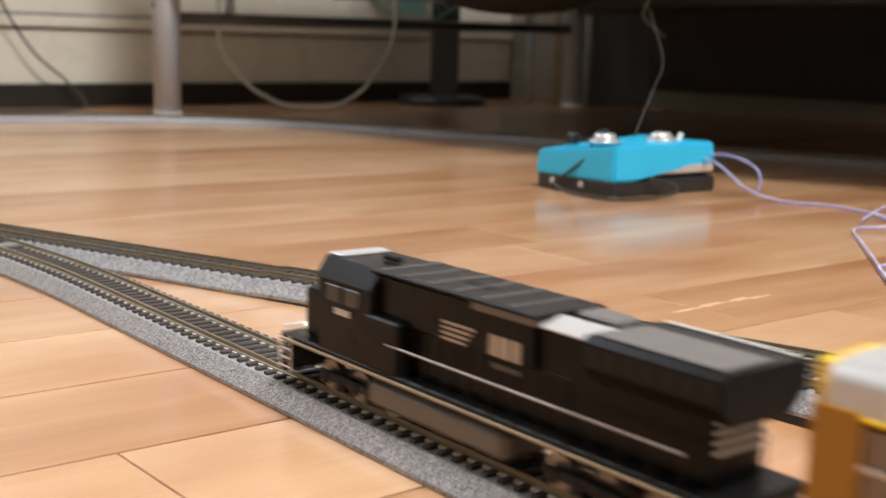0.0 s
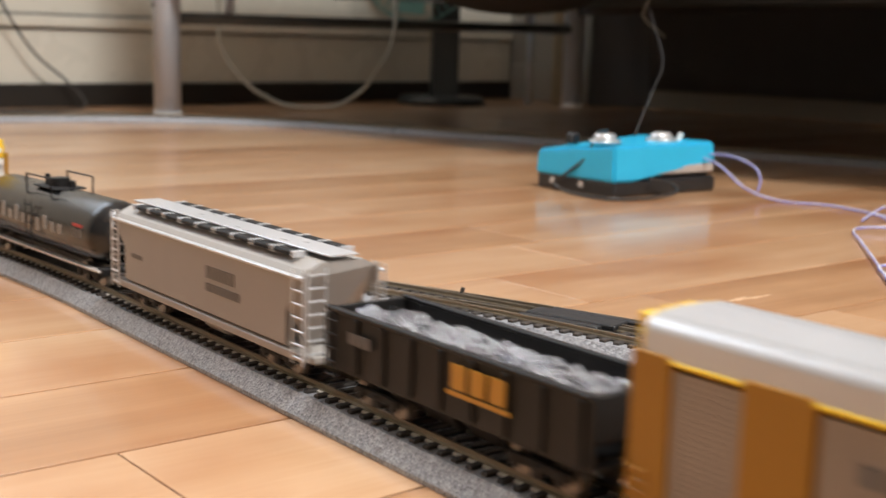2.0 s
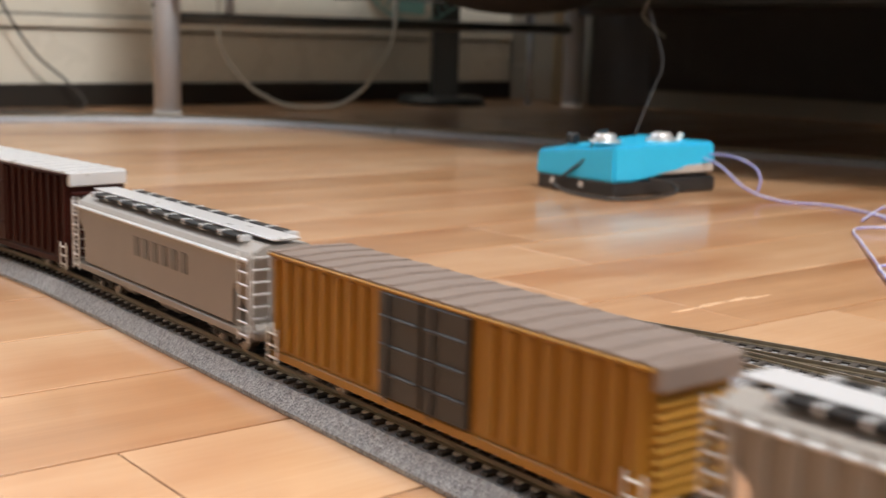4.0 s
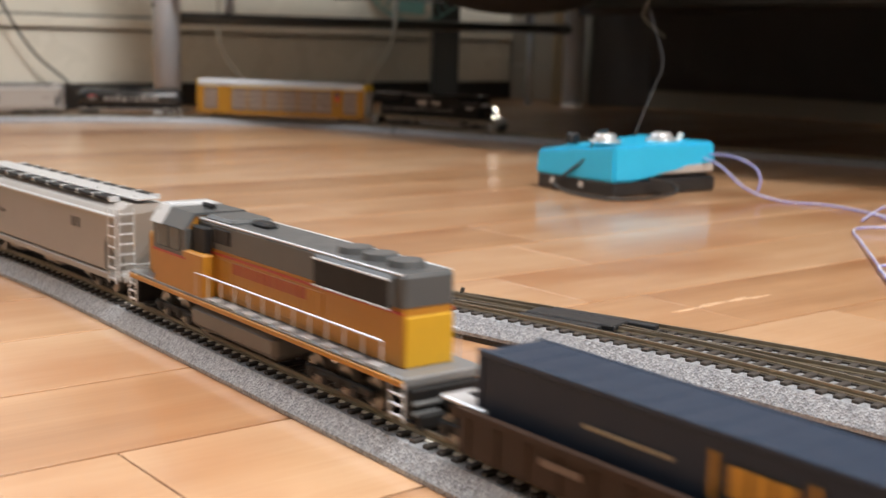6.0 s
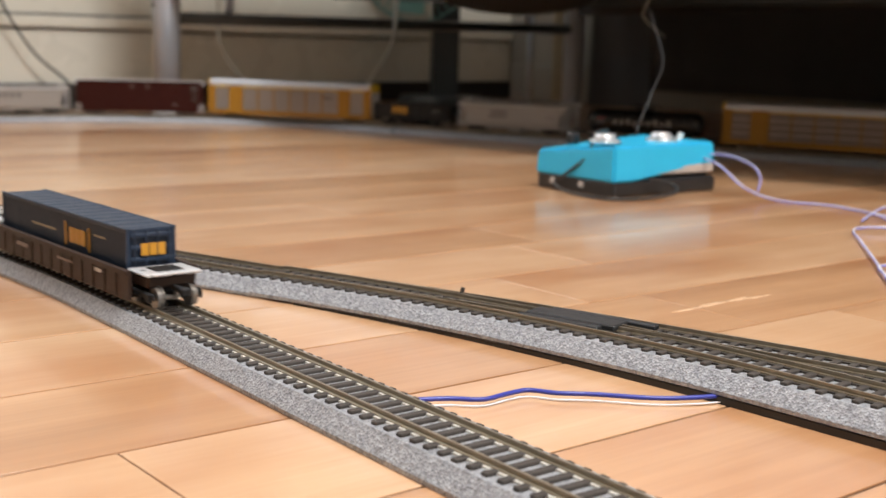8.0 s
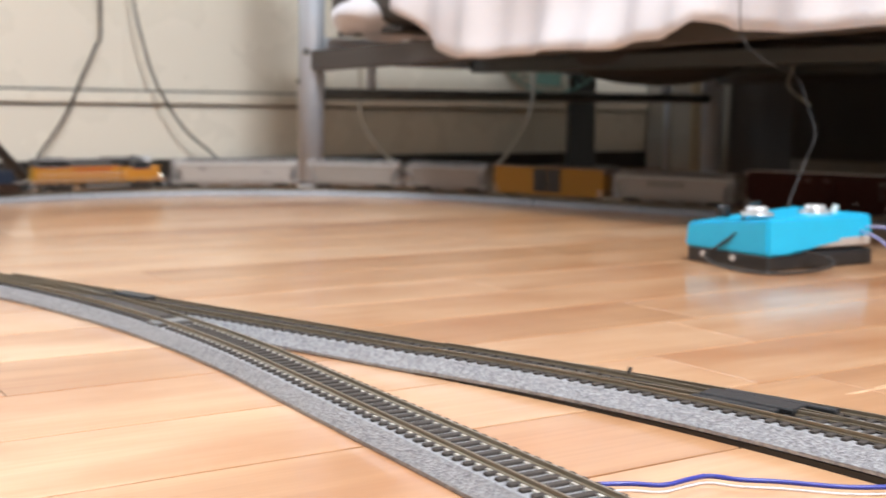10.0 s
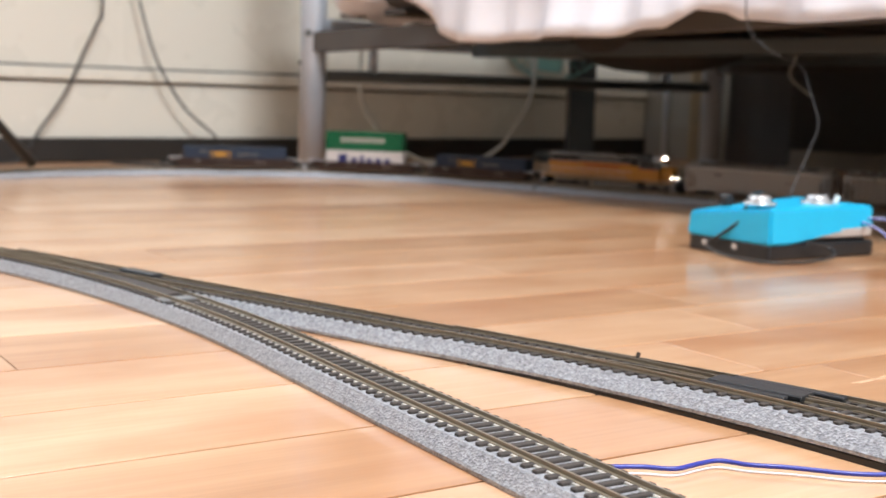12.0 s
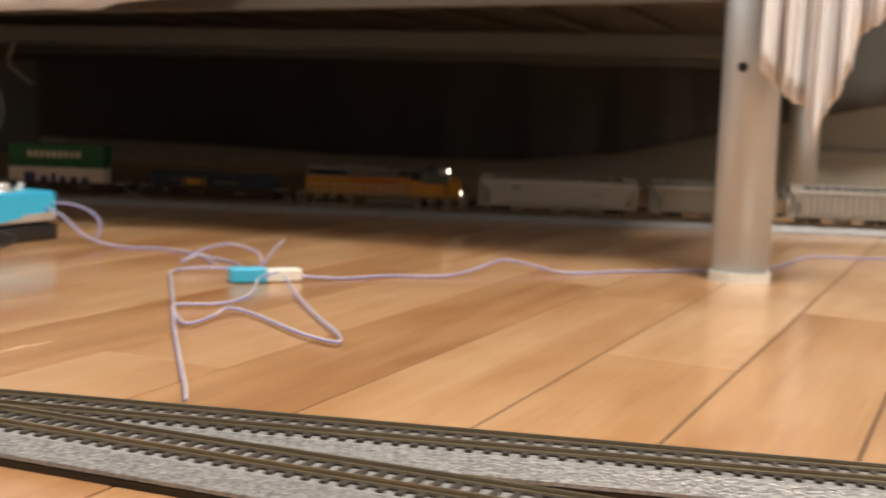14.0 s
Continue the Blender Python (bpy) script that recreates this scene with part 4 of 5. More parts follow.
    for k in range(3 if union else 0):
        x = x0 + 0.014 + k * 0.016
        part("fan", rod((x, 0, 0.0478), (x, 0, 0.0500), 0.0070, 20, 0.0064), UPGREY if union else GMARK, t, "round roof fan")
    part("exhaust", box((x1 - 0.040, 0, 0.0480), (0.014, 0.006, 0.0036), 0.0010), UNDER, t)
    part("dynamic_brake", box((x1 - 0.018, 0, 0.0475), (0.024, 0.0200, 0.0040), 0.0012), top, t)
    if not union:
        panel = box((0, 0, 0), (0.024, 0.0095, 0.0008), 0.0002)
        bmesh.ops.transform(panel, matrix=Matrix.Translation((-0.0465, 0.0085, 0.0474)) @ Matrix.Rotation(radians(-14), 4, "X"), verts=panel.verts)
        part("roof_panel", panel, ROOFSIL, t, "pale sloping roof panel")
        part("roof_box", box((-0.0440, -0.005, 0.0480), (0.016, 0.010, 0.0036), 0.0010), GMARK, t)
    # cab
    cx = half - 0.043
    cab = extrude_x([(-0.0165, 0.0165), (-0.0165, 0.0430), (-0.0120, 0.0485), (0.0120, 0.0485), (0.0165, 0.0430), (0.0165, 0.0165)], cx - 0.019, cx + 0.014)
    part("cab", cab, body, t)
    if union:
        part("upper_cab", box((cx - 0.0025, 0, 0.0371), (0.0334, 0.0336, 0.0120), 0.0004), top, t, "grey upper cab")
        part("pale_roof", extrude_x([(-0.0176, 0.0424), (-0.0124, 0.0496), (0.0124, 0.0496), (0.0176, 0.0424), (0.0166, 0.0424), (0.0118, 0.0482), (-0.0118, 0.0482), (-0.0166, 0.0424)], cx + 0.0035, cx + 0.0158), ROOFSIL, t, "pale front cab roof")
    part("cab_roof", extrude_x([(-0.0172, 0.0425), (-0.0122, 0.0492), (0.0122, 0.0492), (0.0172, 0.0425), (0.0160, 0.0425), (0.0116, 0.0480), (-0.0116, 0.0480), (-0.0160, 0.0425)], cx - 0.0195, cx + 0.0155), top, t)
    # highlight on the cab roof's front edge, painted as a pale strip
    part("cab_roof_front", box((cx + 0.012, 0, 0.0496), (0.007, 0.022, 0.0012), 0.0004), ROOFSIL, t, "cab roof edge, highlight put in a pale colour")
    for s in (1, -1):
        for dx in (-0.008, 0.004):
            part("cab_window", box((cx + dx - (0.001 if union else 0), s * (0.0169 if union else 0.0166), 0.0378), (0.0112 if union else 0.0096, 0.0006, 0.0096 if union else 0.0062), 0.0004), GLASS, t, "dark cab window")
        part("windshield", box((cx + 0.0146, s * 0.0070, 0.0385), (0.0012, 0.0110, 0.0080), 0.0004), GLASS, t, "dark windscreen")
        if union:
            part("cab_band", box((cx - 0.0025, s * 0.0168, 0.0309), (0.0334, 0.0006, 0.0009)), UPRED, t)
        else:
            marks(t, cx - 0.002, s * 0.0168, 0.0320, 0.010, 0.0022, WMARK, 4, 0.3)
            for k in range(4):
                marks(t, 0.0030 + k * 0.0008, s * 0.0134, 0.0392 - k * 0.0017, 0.0165 - k * 0.0016, 0.0008, RIBPALE, 1, 0)
            for dx, w in ((-0.0145, 0.0040), (-0.0195, 0.0048), (-0.0250, 0.0042)):
                marks(t, dx, s * 0.0134, 0.0368, w, 0.0062, RIBPALE, 1, 0.12)
            marks(t, -0.018, s * 0.0112, 0.0300, 0.014, 0.0016, GMARK, 4, 0.3)
        if union:
            # shaded gap between cab and hood, painted as a black block
            part("recess_shade", box((cx - 0.0265, s * 0.0118, 0.0385), (0.0135, 0.0052, 0.0130), 0.0008), UNDER, t, "black block painting the shaded recess behind the cab")
            part("air_intake", box((cx - 0.043, s * 0.0113, 0.0425), (0.014, 0.0010, 0.0060), 0.0003), UNDER, t, "dark air intake screen")
            for k in range(10):
                part("step_tread", box((x0 + 0.010 + k * (x1 - x0 - 0.02) / 9, s * 0.0150, 0.0175), (0.0075, 0.0036, 0.0005), 0.0001), ROOFSIL, t)
        part("equipment_box", box((cx - 0.026, s * 0.0140, 0.0255), (0.020, 0.0060, 0.0180), 0.0008), body, t)
        bm = bmesh.new()
        n = 12
        for k in range(n + 1):
            x = x0 + 0.004 + (x1 - x0 - 0.014) * k / n
            tube(bm, (x, s * 0.0168, 0.0165), (x, s * 0.0168, 0.0265), 0.0003, 5)
        if not union:
            part("stanchions", bm, UNDER, t)
            bm = bmesh.new()
        tube(bm, (x0 + 0.004, s * 0.0168, 0.0265), (x1 - 0.010, s * 0.0168, 0.0265), 0.0004, 5)
        part("handrail", bm, ROOFSIL if union else HOPG, t, "thin handrail along the walkway")
    # nose
    nose = box((half - 0.019, 0, 0.0260), (0.018, 0.0225, 0.0195), 0.0025, 2)
    part("nose", nose, body, t)
    part("windshield_slope", box((half - 0.028, 0, 0.0368), (0.004, 0.0220, 0.0040), 0.0010), ROOFSIL, t)
    for s in (1, -1):
        for k in range(5 if s > 0 else 2):
            part("safety_bar", box((s * (half - 0.0005), 0, 0.0055 + 0.0032 * k), (0.0008, 0.029, 0.0013), 0.0002), NSWHITE if not union else DECKGREY, t, "white safety bar" if not union else "")
        if s < 0:
            if union:
                part("rear_panel", box((x0 - 0.0003, 0, 0.0256), (0.0010, 0.0206, 0.0172), 0.0006), UPYEL_LIT, t, "hood end in loco yellow with the light put in")
            else:
                for k in range(4):
                    part("rear_bar", box((x0 - 0.0003, 0, 0.0262 + 0.0026 * k), (0.0008, 0.0200, 0.0010), 0.0002), NSWHITE, t)
    part("horn", rod((cx - 0.014, 0, 0.0505), (cx - 0.004, 0, 0.0505), 0.0011, 8), UNDER, t)
    if union:
        for y, z in ((0.0045, 0.0195), (-0.0045, 0.0195)):
            part("ditch_light", rod((half - 0.0112, y * 1.9, z + 0.001), (half - 0.0096, y * 1.9, z + 0.001), 0.0011, 10), LAMP, t, "lit white ditch light")
        part("headlight", rod((half - 0.0290, 0, 0.0465), (half - 0.0260, 0, 0.0465), 0.0015, 10), LAMP, t, "lit white headlight")
    else:
        for y in (0.009, -0.009):
            part("ditch_light", rod((half - 0.0112, y, 0.0205), (half - 0.0096, y, 0.0205), 0.0010, 10), LAMP, t, "lit white ditch light")
        part("headlight", rod((half - 0.0102, 0, 0.0320), (half - 0.0092, 0, 0.0320), 0.0016, 10), LAMP, t, "lit white headlight")
    for ob in t.children:        # bodies stand a little taller than their running gear
        if not ob.name.startswith("truck"):
            ob.data.transform(Matrix.Diagonal((1, 1, 1.07 if union else 1.04, 1)))
    couplers(t, half)
    return t


def well_car(L, box_len):
    t = thing("well_car", "dark brown container well car with white end platforms", "rail car", "cars of the train")
    half, hw = L / 2, 0.0178
    wl = box_len + 0.008
    for s in (1, -1):
        bm = extrude_x([(s * hw, 0.0025), (s * (hw - 0.0018), 0.0025), (s * (hw - 0.0018), 0.0170), (s * (hw + 0.0010), 0.0170), (s * (hw + 0.0010), 0.0150), (s * hw, 0.0148)], -half + 0.016, half - 0.016)
        part("side_wall", bm, WELLB, t)
        for k in range(13):
            part("side_rib", box((-wl / 2 + 0.006 + (wl - 0.012) * k / 12, s * (hw + 0.0001), 0.0085), (0.0016, 0.0009, 0.0115), 0.0002), WELLB, t)
        marks(t, 0.040, s * (hw + 0.0006), 0.0108, 0.017, 0.0022, GALV, 7, 0.35)
        marks(t, -0.020, s * (hw + 0.0006), 0.0112, 0.020, 0.0012, GALV, 9, 0.4)
        marks(t, -0.062, s * (hw + 0.0006), 0.0125, 0.008, 0.0018, WMARK, 3, 0.5)
        part("end_platform", box((s * (half - 0.013), 0, 0.0163), (0.021, 0.0290, 0.0016), 0.0005), ROOFSIL, t, "pale end platform")
        # no hole is cut: a black block carries the shade of an opening
        part("platform_dark_patch", box((s * (half - 0.013), 0, 0.0171), (0.012, 0.014, 0.0010), 0.0002), UNDER, t)
        part("end_slope", box((s * (half - 0.016), 0, 0.0125), (0.022, 0.026, 0.006), 0.0012), WELLB, t)
        bogie(t, s * (half - 0.014), 0.0205, 2, 0.0050)
    part("well_floor", box((0, 0, 0.0032), (wl, 0.0330, 0.0014), 0.0003), WELLB, t)
    couplers(t, half)
    return t


def container(name, L, Hc, material, label, gold, stacked):
    t = thing(name, label, "container", "containers on the train")
    W = 0.0265
    half = L / 2
    part("body", box((0, 0, Hc / 2), (L - 0.002, W - 0.0016, Hc - 0.001), 0.0003), material, t)
    for s in (1, -1):
        bm = bmesh.new()
        n = int(L / 0.0032)
        for k in range(n):
            solid(bm, (-half + 0.003 + (L - 0.006) * k / (n - 1), s * (W / 2 - 0.0009), Hc / 2), (0.0018, 0.0006, Hc - 0.005))
        part("corrugated_side", bm, material, t)
    for s in (1, -1):
        for q in (1, -1):
            part("corner_post", box((s * (half - 0.001), q * (W / 2 - 0.001), Hc / 2), (0.002, 0.002, Hc), 0.0003), material, t)
        for z in (0.0012, Hc - 0.0012):
            part("side_rail", box((0, s * (W / 2 - 0.0006), z), (L, 0.0014, 0.0022), 0.0003), material, t)
    n = 14
    for k in range(n):
        part("roof_rib", box((-half + 0.006 + (L - 0.012) * k / (n - 1), 0, Hc - 0.00065), (0.0035, W - 0.004, 0.0008), 0.0002), material, t)
    x = -half - 0.0002
    for k in range(4):
        part("lock_rod", rod((x - 0.0005, -0.009 + k * 0.006, 0.001), (x - 0.0005, -0.009 + k * 0.006, Hc - 0.001), 0.0005, 6), material, t)
    for k in range(5):
        part("door_rib", box((x, 0, Hc * (0.12 + 0.19 * k)), (0.0009, W - 0.005, 0.0022), 0.0004), material, t)
    for s in (1, -1):
        y = s * (W / 2 + 0.0001)
        if gold:
            marks(t, -0.025, y, Hc * 0.62, 0.021, 0.0080, GOLD, 3, 0.16)
            for dx in (-0.040, -0.010):
                marks(t, dx, y, Hc * 0.62, 0.0016, 0.0125, GOLD, 1, 0)
            marks(t, 0.020, y, Hc * 0.62, 0.034, 0.0012, TAN, 8, 0.3)
            marks(t, -0.053, y, Hc * 0.74, 0.014, 0.0010, TAN, 4, 0.3)
        elif stacked:
            marks(t, -0.003, y, Hc * 0.56, 0.076, 0.0082, SILVER, 9, 0.40)
        else:
            bm = bmesh.new()
            x = 0.047 * s
            for w, lo, hi in ((0.0210, 0.0, 1.0), (0.0135, 0.0, 0.68), (0.0090, 0.0, 0.92), (0.0120, 0.0, 0.68), (0.0140, 0.0, 0.68), (0.0130, 0.0, 0.68)):
                solid(bm, (x - s * w / 2, y, Hc * 0.28 + 0.0160 * (lo + hi) / 2), (w * 0.74, 0.0004, 0.0160 * (hi - lo)))
                x -= s * (w + 0.0022)
            part("marking", bm, NAVY, t, "navy blue lettering")
    if gold:
        bm = bmesh.new()
        for k in range(3):
            solid(bm, (x - 0.0008, 0.004 - k * 0.0045, Hc * 0.66), (0.0005, 0.0038, 0.006))
        part("marking", bm, GOLD, t)
    return t


# ---------------------------------------------------------------- the train, head first: distance from the head to each coupling
JOINTS = (0, 0.234, 0.556, 0.757, 0.955, 1.103, 1.407, 1.625, 1.829, 2.045, 2.209, 2.387, 2.612, 2.853, 3.071, 3.281, 3.516)
W1C, W2C, W3C = 0.168, 0.133, 0.168
CARS = [
    locomotive(False), autorack(False), tank_car(),
    covered_hopper(0.184, HOPG, False, "pale grey covered hopper car with dark slogan on its side", "slogan"),
    coal_car(), autorack(True),
    boxcar(0.203, BROWN, ROOFSIL, "oxide brown high cube boxcar with a silver ribbed roof", BROWN, True, 0.0552),
    covered_hopper(0.193, HOPR, False, "warm grey covered hopper car with large dark letters", "big"),
    boxcar(0.200, YEL, GALV, "yellow boxcar with black double doors", BLACK, False, 0.0475),
    covered_hopper(0.150, HOPR, True, "short warm grey ribbed covered hopper car", ""),
    covered_hopper(0.164, HOPR, True, "warm grey ribbed covered hopper car", ""),
    covered_hopper(0.210, HOPG, False, "long pale grey covered hopper car with small marks", "small"),
    locomotive(True), well_car(0.206, W1C), well_car(0.198, W2C), well_car(0.222, W3C),
]
LOADS = [
    (13, 0.0042, container("shipping_container", W1C, 0.0315, CBLUE, "dark blue container with gold marking in a well car", True, False)),
    (14, 0.0042, container("shipping_container", W2C, 0.0312, CWHITE, "white container with navy letters in a well car", False, False)),
    (14, 0.0358, container("shipping_container", W2C, 0.0312, CGREEN, "green container with white letters stacked on a white one", False, True)),
    (15, 0.0042, container("shipping_container", W3C, 0.0315, CBLUE, "dark blue container with gold marking in the last well car", True, False)),
]


def head_at(t):
    """How far the head of the train has come; it slows a little towards the end."""
    ease = min(1.0, max(0.0, (t - 6.0) / 3.2))
    late = min(1.0, max(0.0, (t - 11.4) / 2.5))
    return START + SPEED_A * t - 0.062 * ease * ease * (3 - 2 * ease) - 0.142 * late * late * (3 - 2 * late)


def car_rows(i, lift):
    rows = []
    mid = (JOINTS[i] + JOINTS[i + 1]) / 2
    arm = max(0.03, (JOINTS[i + 1] - JOINTS[i]) / 2 - 0.035)
    k = 0
    while k <= 56:
        t = k * 0.25
        s = head_at(t) - mid
        a, b = on_path(s + arm), on_path(s - arm)
        c, d = (a + b) / 2, a - b
        rows.append((t, Matrix.Translation((c.x, c.y, ZT + lift)) @ Matrix.Rotation(math.atan2(d.y, d.x), 4, "Z")))
        k += 1
    return rows


def motions():
    for i, car in enumerate(CARS):
        walk(car, car_rows(i, 0.0))
    for i, lift, load in LOADS:
        walk(load, car_rows(i, lift))

# ---------------------------------------------------------------- the bed
L1, L2 = Vector((-0.490, 2.120, 0)), Vector((0.816, 0.807, 0))
BU = (L2 - L1).normalized()
BV = Vector((-BU.y, BU.x, 0))
BL, BW = (L2 - L1).length, 1.108
bed = thing("bed", "grey steel bed frame with a mattress on slats", "bed", at=Matrix(((BU.x, BV.x, 0, L1.x), (BU.y, BV.y, 0, L1.y), (0, 0, 1, 0), (0, 0, 0, 1))))
RZ0, RZ1 = 0.226, 0.272
for x, y, top in ((0, 0, 0.62), (BL, 0, 0.45), (0, BW, 0.62), (BL, BW, 0.45)):
    thick = 0.0262 if x else 0.0235
    leg = part("leg", rod((x, y, 0.004), (x, y, top), thick, 28), BEDMETAL, bed, "round grey steel leg", True)
    part("foot_cap", rod((x, y, 0), (x, y, 0.009), thick + 0.0018, 28), WHITEP, leg, "white plastic foot cap")
    part("bolt", rod((x - 0.006, y - thick - 0.0006, 0.193), (x - 0.006, y - thick + 0.003, 0.193), 0.0045, 12), BLACK, leg)
    part("bolt", rod((x + 0.016, y - 0.021, 0.245), (x + 0.012, y - 0.016, 0.245), 0.006, 12), DARKMETAL, leg)
for y in (0, BW):
    side = extrude_x([(y - 0.013, 0.0), (y + 0.013, 0.0), (y + 0.013, 0.034), (y - 0.013, 0.034)], 0.02, BL - 0.02)
    for v in side.verts:
        v.co.z += 0.212 + 0.040 * v.co.x / BL
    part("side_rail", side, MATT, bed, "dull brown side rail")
for x in (0, BL):
    part("end_rail", box((x, BW / 2, (RZ0 + RZ1) / 2), (0.026, BW - 0.04, RZ1 - RZ0), 0.003), BEDMETAL, bed)
part("end_bar", rod((0, 0.02, 0.172), (0, BW - 0.02, 0.180), 0.0105, 14), DARKMETAL, bed, "dark steel bar low between the legs", True)
for y in (0.13, 0.94):
    part("end_post", rod((0, y, 0.18), (0, y, 0.235), 0.0085, 12), BEDMETAL, bed, "", True)
for y in (BW * 0.33, BW * 0.66):
    part("under_rail", box((BL / 2, y, RZ0 + 0.006), (BL - 0.03, 0.024, 0.026), 0.002), DARKMETAL, bed)
for k in range(14):
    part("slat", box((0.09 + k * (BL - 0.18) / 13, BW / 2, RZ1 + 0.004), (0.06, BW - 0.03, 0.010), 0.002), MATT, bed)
# extra height, out of view, is added to shade the fan and wall
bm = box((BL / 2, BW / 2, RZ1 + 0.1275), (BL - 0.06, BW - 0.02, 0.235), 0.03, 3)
part("mattress", bm, MATT, bed, "brown grey mattress, its unseen height added to cast shade")

# sheet hanging over the side, with folds and an uneven hem
def draped(name, label, x0, x1, hem, seed, lift=0.510):
    rnd = random.Random(seed)
    bm = bmesh.new()
    nx, nz = 120, 16
    ph = [rnd.uniform(0, 6.3) for _ in range(6)]
    rows = []
    for i in range(nx + 1):
        f = i / nx
        x = x0 + (x1 - x0) * f
        low = hem(f) + 0.0015 * math.sin(21 * f + ph[0]) + 0.001 * math.sin(47 * f + ph[1])
        col = []
        for j in range(nz + 1):
            g = j / nz
            z = lift + (low - lift) * g
            y = -0.020 - 0.020 * g - 0.011 * g * math.sin(34 * f + ph[2]) - 0.006 * g * math.sin(83 * f + ph[3] + 2 * g) - 0.004 * math.sin(9 * g + 11 * f)
            col.append(bm.verts.new((x, y, z)))
        col.insert(0, bm.verts.new((x, 0.10, lift + 0.012)))
        col.insert(1, bm.verts.new((x, 0.012, lift + 0.010)))
        rows.append(col)
    for a, b in zip(rows, rows[1:]):
        for j in range(len(a) - 1):
            bm.faces.new((a[j], b[j], b[j + 1], a[j + 1]))
    bmesh.ops.recalc_face_normals(bm, faces=bm.faces)
    ob = link_mesh(name, bm, SHEET, True)
    md = ob.modifiers.new("thickness", "SOLIDIFY"); md.thickness = 0.002
    ob.matrix_world = bed.matrix_world
    return tagged(ob, label, "sheet")

draped("bed_sheet", "crumpled white bed sheet hanging over the bed side", 0.30, 1.36, lambda f: float(np.interp(0.30 + 1.06 * f, (0.30, 0.34, 0.37, 0.40, 0.44, 0.52, 0.75, 0.78, 0.85, 0.885, 0.90, 0.925, 0.95, 1.05, 1.20, 1.30, 1.36),
       (0.30, 0.283, 0.258, 0.238, 0.226, 0.221, 0.227, 0.232, 0.233, 0.243, 0.253, 0.249, 0.238, 0.235, 0.241, 0.248, 0.262))), 3)
cornr = draped("bed_sheet", "white sheet corner hanging in a point by the leg", 1.862, 1.985, lambda f: float(np.interp(1.862 + 0.123 * f, (1.862, 1.882, 1.902, 1.911, 1.917, 1.935, 1.942, 1.985), (0.190, 0.172, 0.156, 0.124, 0.154, 0.186, 0.222, 0.255))), 8)
# a pillow cloth bunch on the end of the bed
bm = bmesh.new()
bmesh.ops.create_icosphere(bm, subdivisions=4, radius=1, matrix=Matrix.Translation((0.13, 0.08, 0.30)) @ Matrix.Diagonal((0.09, 0.11, 0.035, 1)))
for v in bm.verts:
    v.co += v.normal * 0.016 * noise.noise(v.co * 26)
ob = link_mesh("folded_cloth", bm, SHEET, True); ob.matrix_world = bed.matrix_world
tagged(ob, "crumpled white cloth lying on the bed end", "cloth")
# sagging underside bundle
bm = bmesh.new()
bmesh.ops.create_icosphere(bm, subdivisions=3, radius=1, matrix=Matrix.Translation((0.36, 0.50, 0.244)) @ Matrix.Diagonal((0.16, 0.16, 0.05, 1)))
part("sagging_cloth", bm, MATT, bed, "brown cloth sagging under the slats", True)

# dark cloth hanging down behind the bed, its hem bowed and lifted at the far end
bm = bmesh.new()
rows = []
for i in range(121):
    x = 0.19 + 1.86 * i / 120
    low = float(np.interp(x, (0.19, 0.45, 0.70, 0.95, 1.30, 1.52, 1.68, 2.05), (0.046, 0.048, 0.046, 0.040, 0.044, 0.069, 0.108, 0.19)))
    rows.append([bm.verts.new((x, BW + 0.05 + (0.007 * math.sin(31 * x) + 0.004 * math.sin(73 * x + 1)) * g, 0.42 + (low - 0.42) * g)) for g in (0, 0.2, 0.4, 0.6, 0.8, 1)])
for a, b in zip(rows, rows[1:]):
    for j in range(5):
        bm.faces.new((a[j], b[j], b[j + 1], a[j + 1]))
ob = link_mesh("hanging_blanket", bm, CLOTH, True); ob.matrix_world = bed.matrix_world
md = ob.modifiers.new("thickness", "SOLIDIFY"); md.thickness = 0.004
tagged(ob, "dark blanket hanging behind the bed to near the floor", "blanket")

# grey covered bundle and the tan board beside it, behind the bed's far leg
def standing(name, label, category, mat, px, py, sx, sy, h, turn, wob=0.0):
    bm = bmesh.new()
    solid(bm, (0, 0, h / 2), (sx, sy, h), 0.008, 2)
    if wob:
        bmesh.ops.subdivide_edges(bm, edges=bm.edges, cuts=5, use_grid_fill=True)
        for v in bm.verts:
            v.co.y += wob * math.sin(v.co.x * 90); v.co.x *= 1 - 0.08 * v.co.z / h
    o = link_mesh(name, bm, mat, bool(wob)); o.matrix_world = pose(px, py, 0, 0, 0, turn)
    return tagged(o, label, category)

standing("cloth_cover", "grey cloth cover hanging to the floor", "cover", GREYCLOTH, 0.432, 2.95, 0.185, 0.05, 0.34, -4, 0.006)
standing("wooden_board", "tan wooden board standing on edge", "board", TAN, 0.278, 2.98, 0.050, 0.02, 0.36, 0)
standing("steel_strip", "narrow pale grey steel strip standing on edge", "strip", BEDMETAL, 0.318, 2.95, 0.018, 0.012, 0.34, 0)
pole = thing("metal_pole", "thin pale metal pole standing behind the bed", "pole", at=Matrix.Translation((0.194, 2.93, 0)))
part("tube", rod((0, 0, 0), (0, 0, 0.30), 0.008, 12), BEDMETAL, pole, "", True)

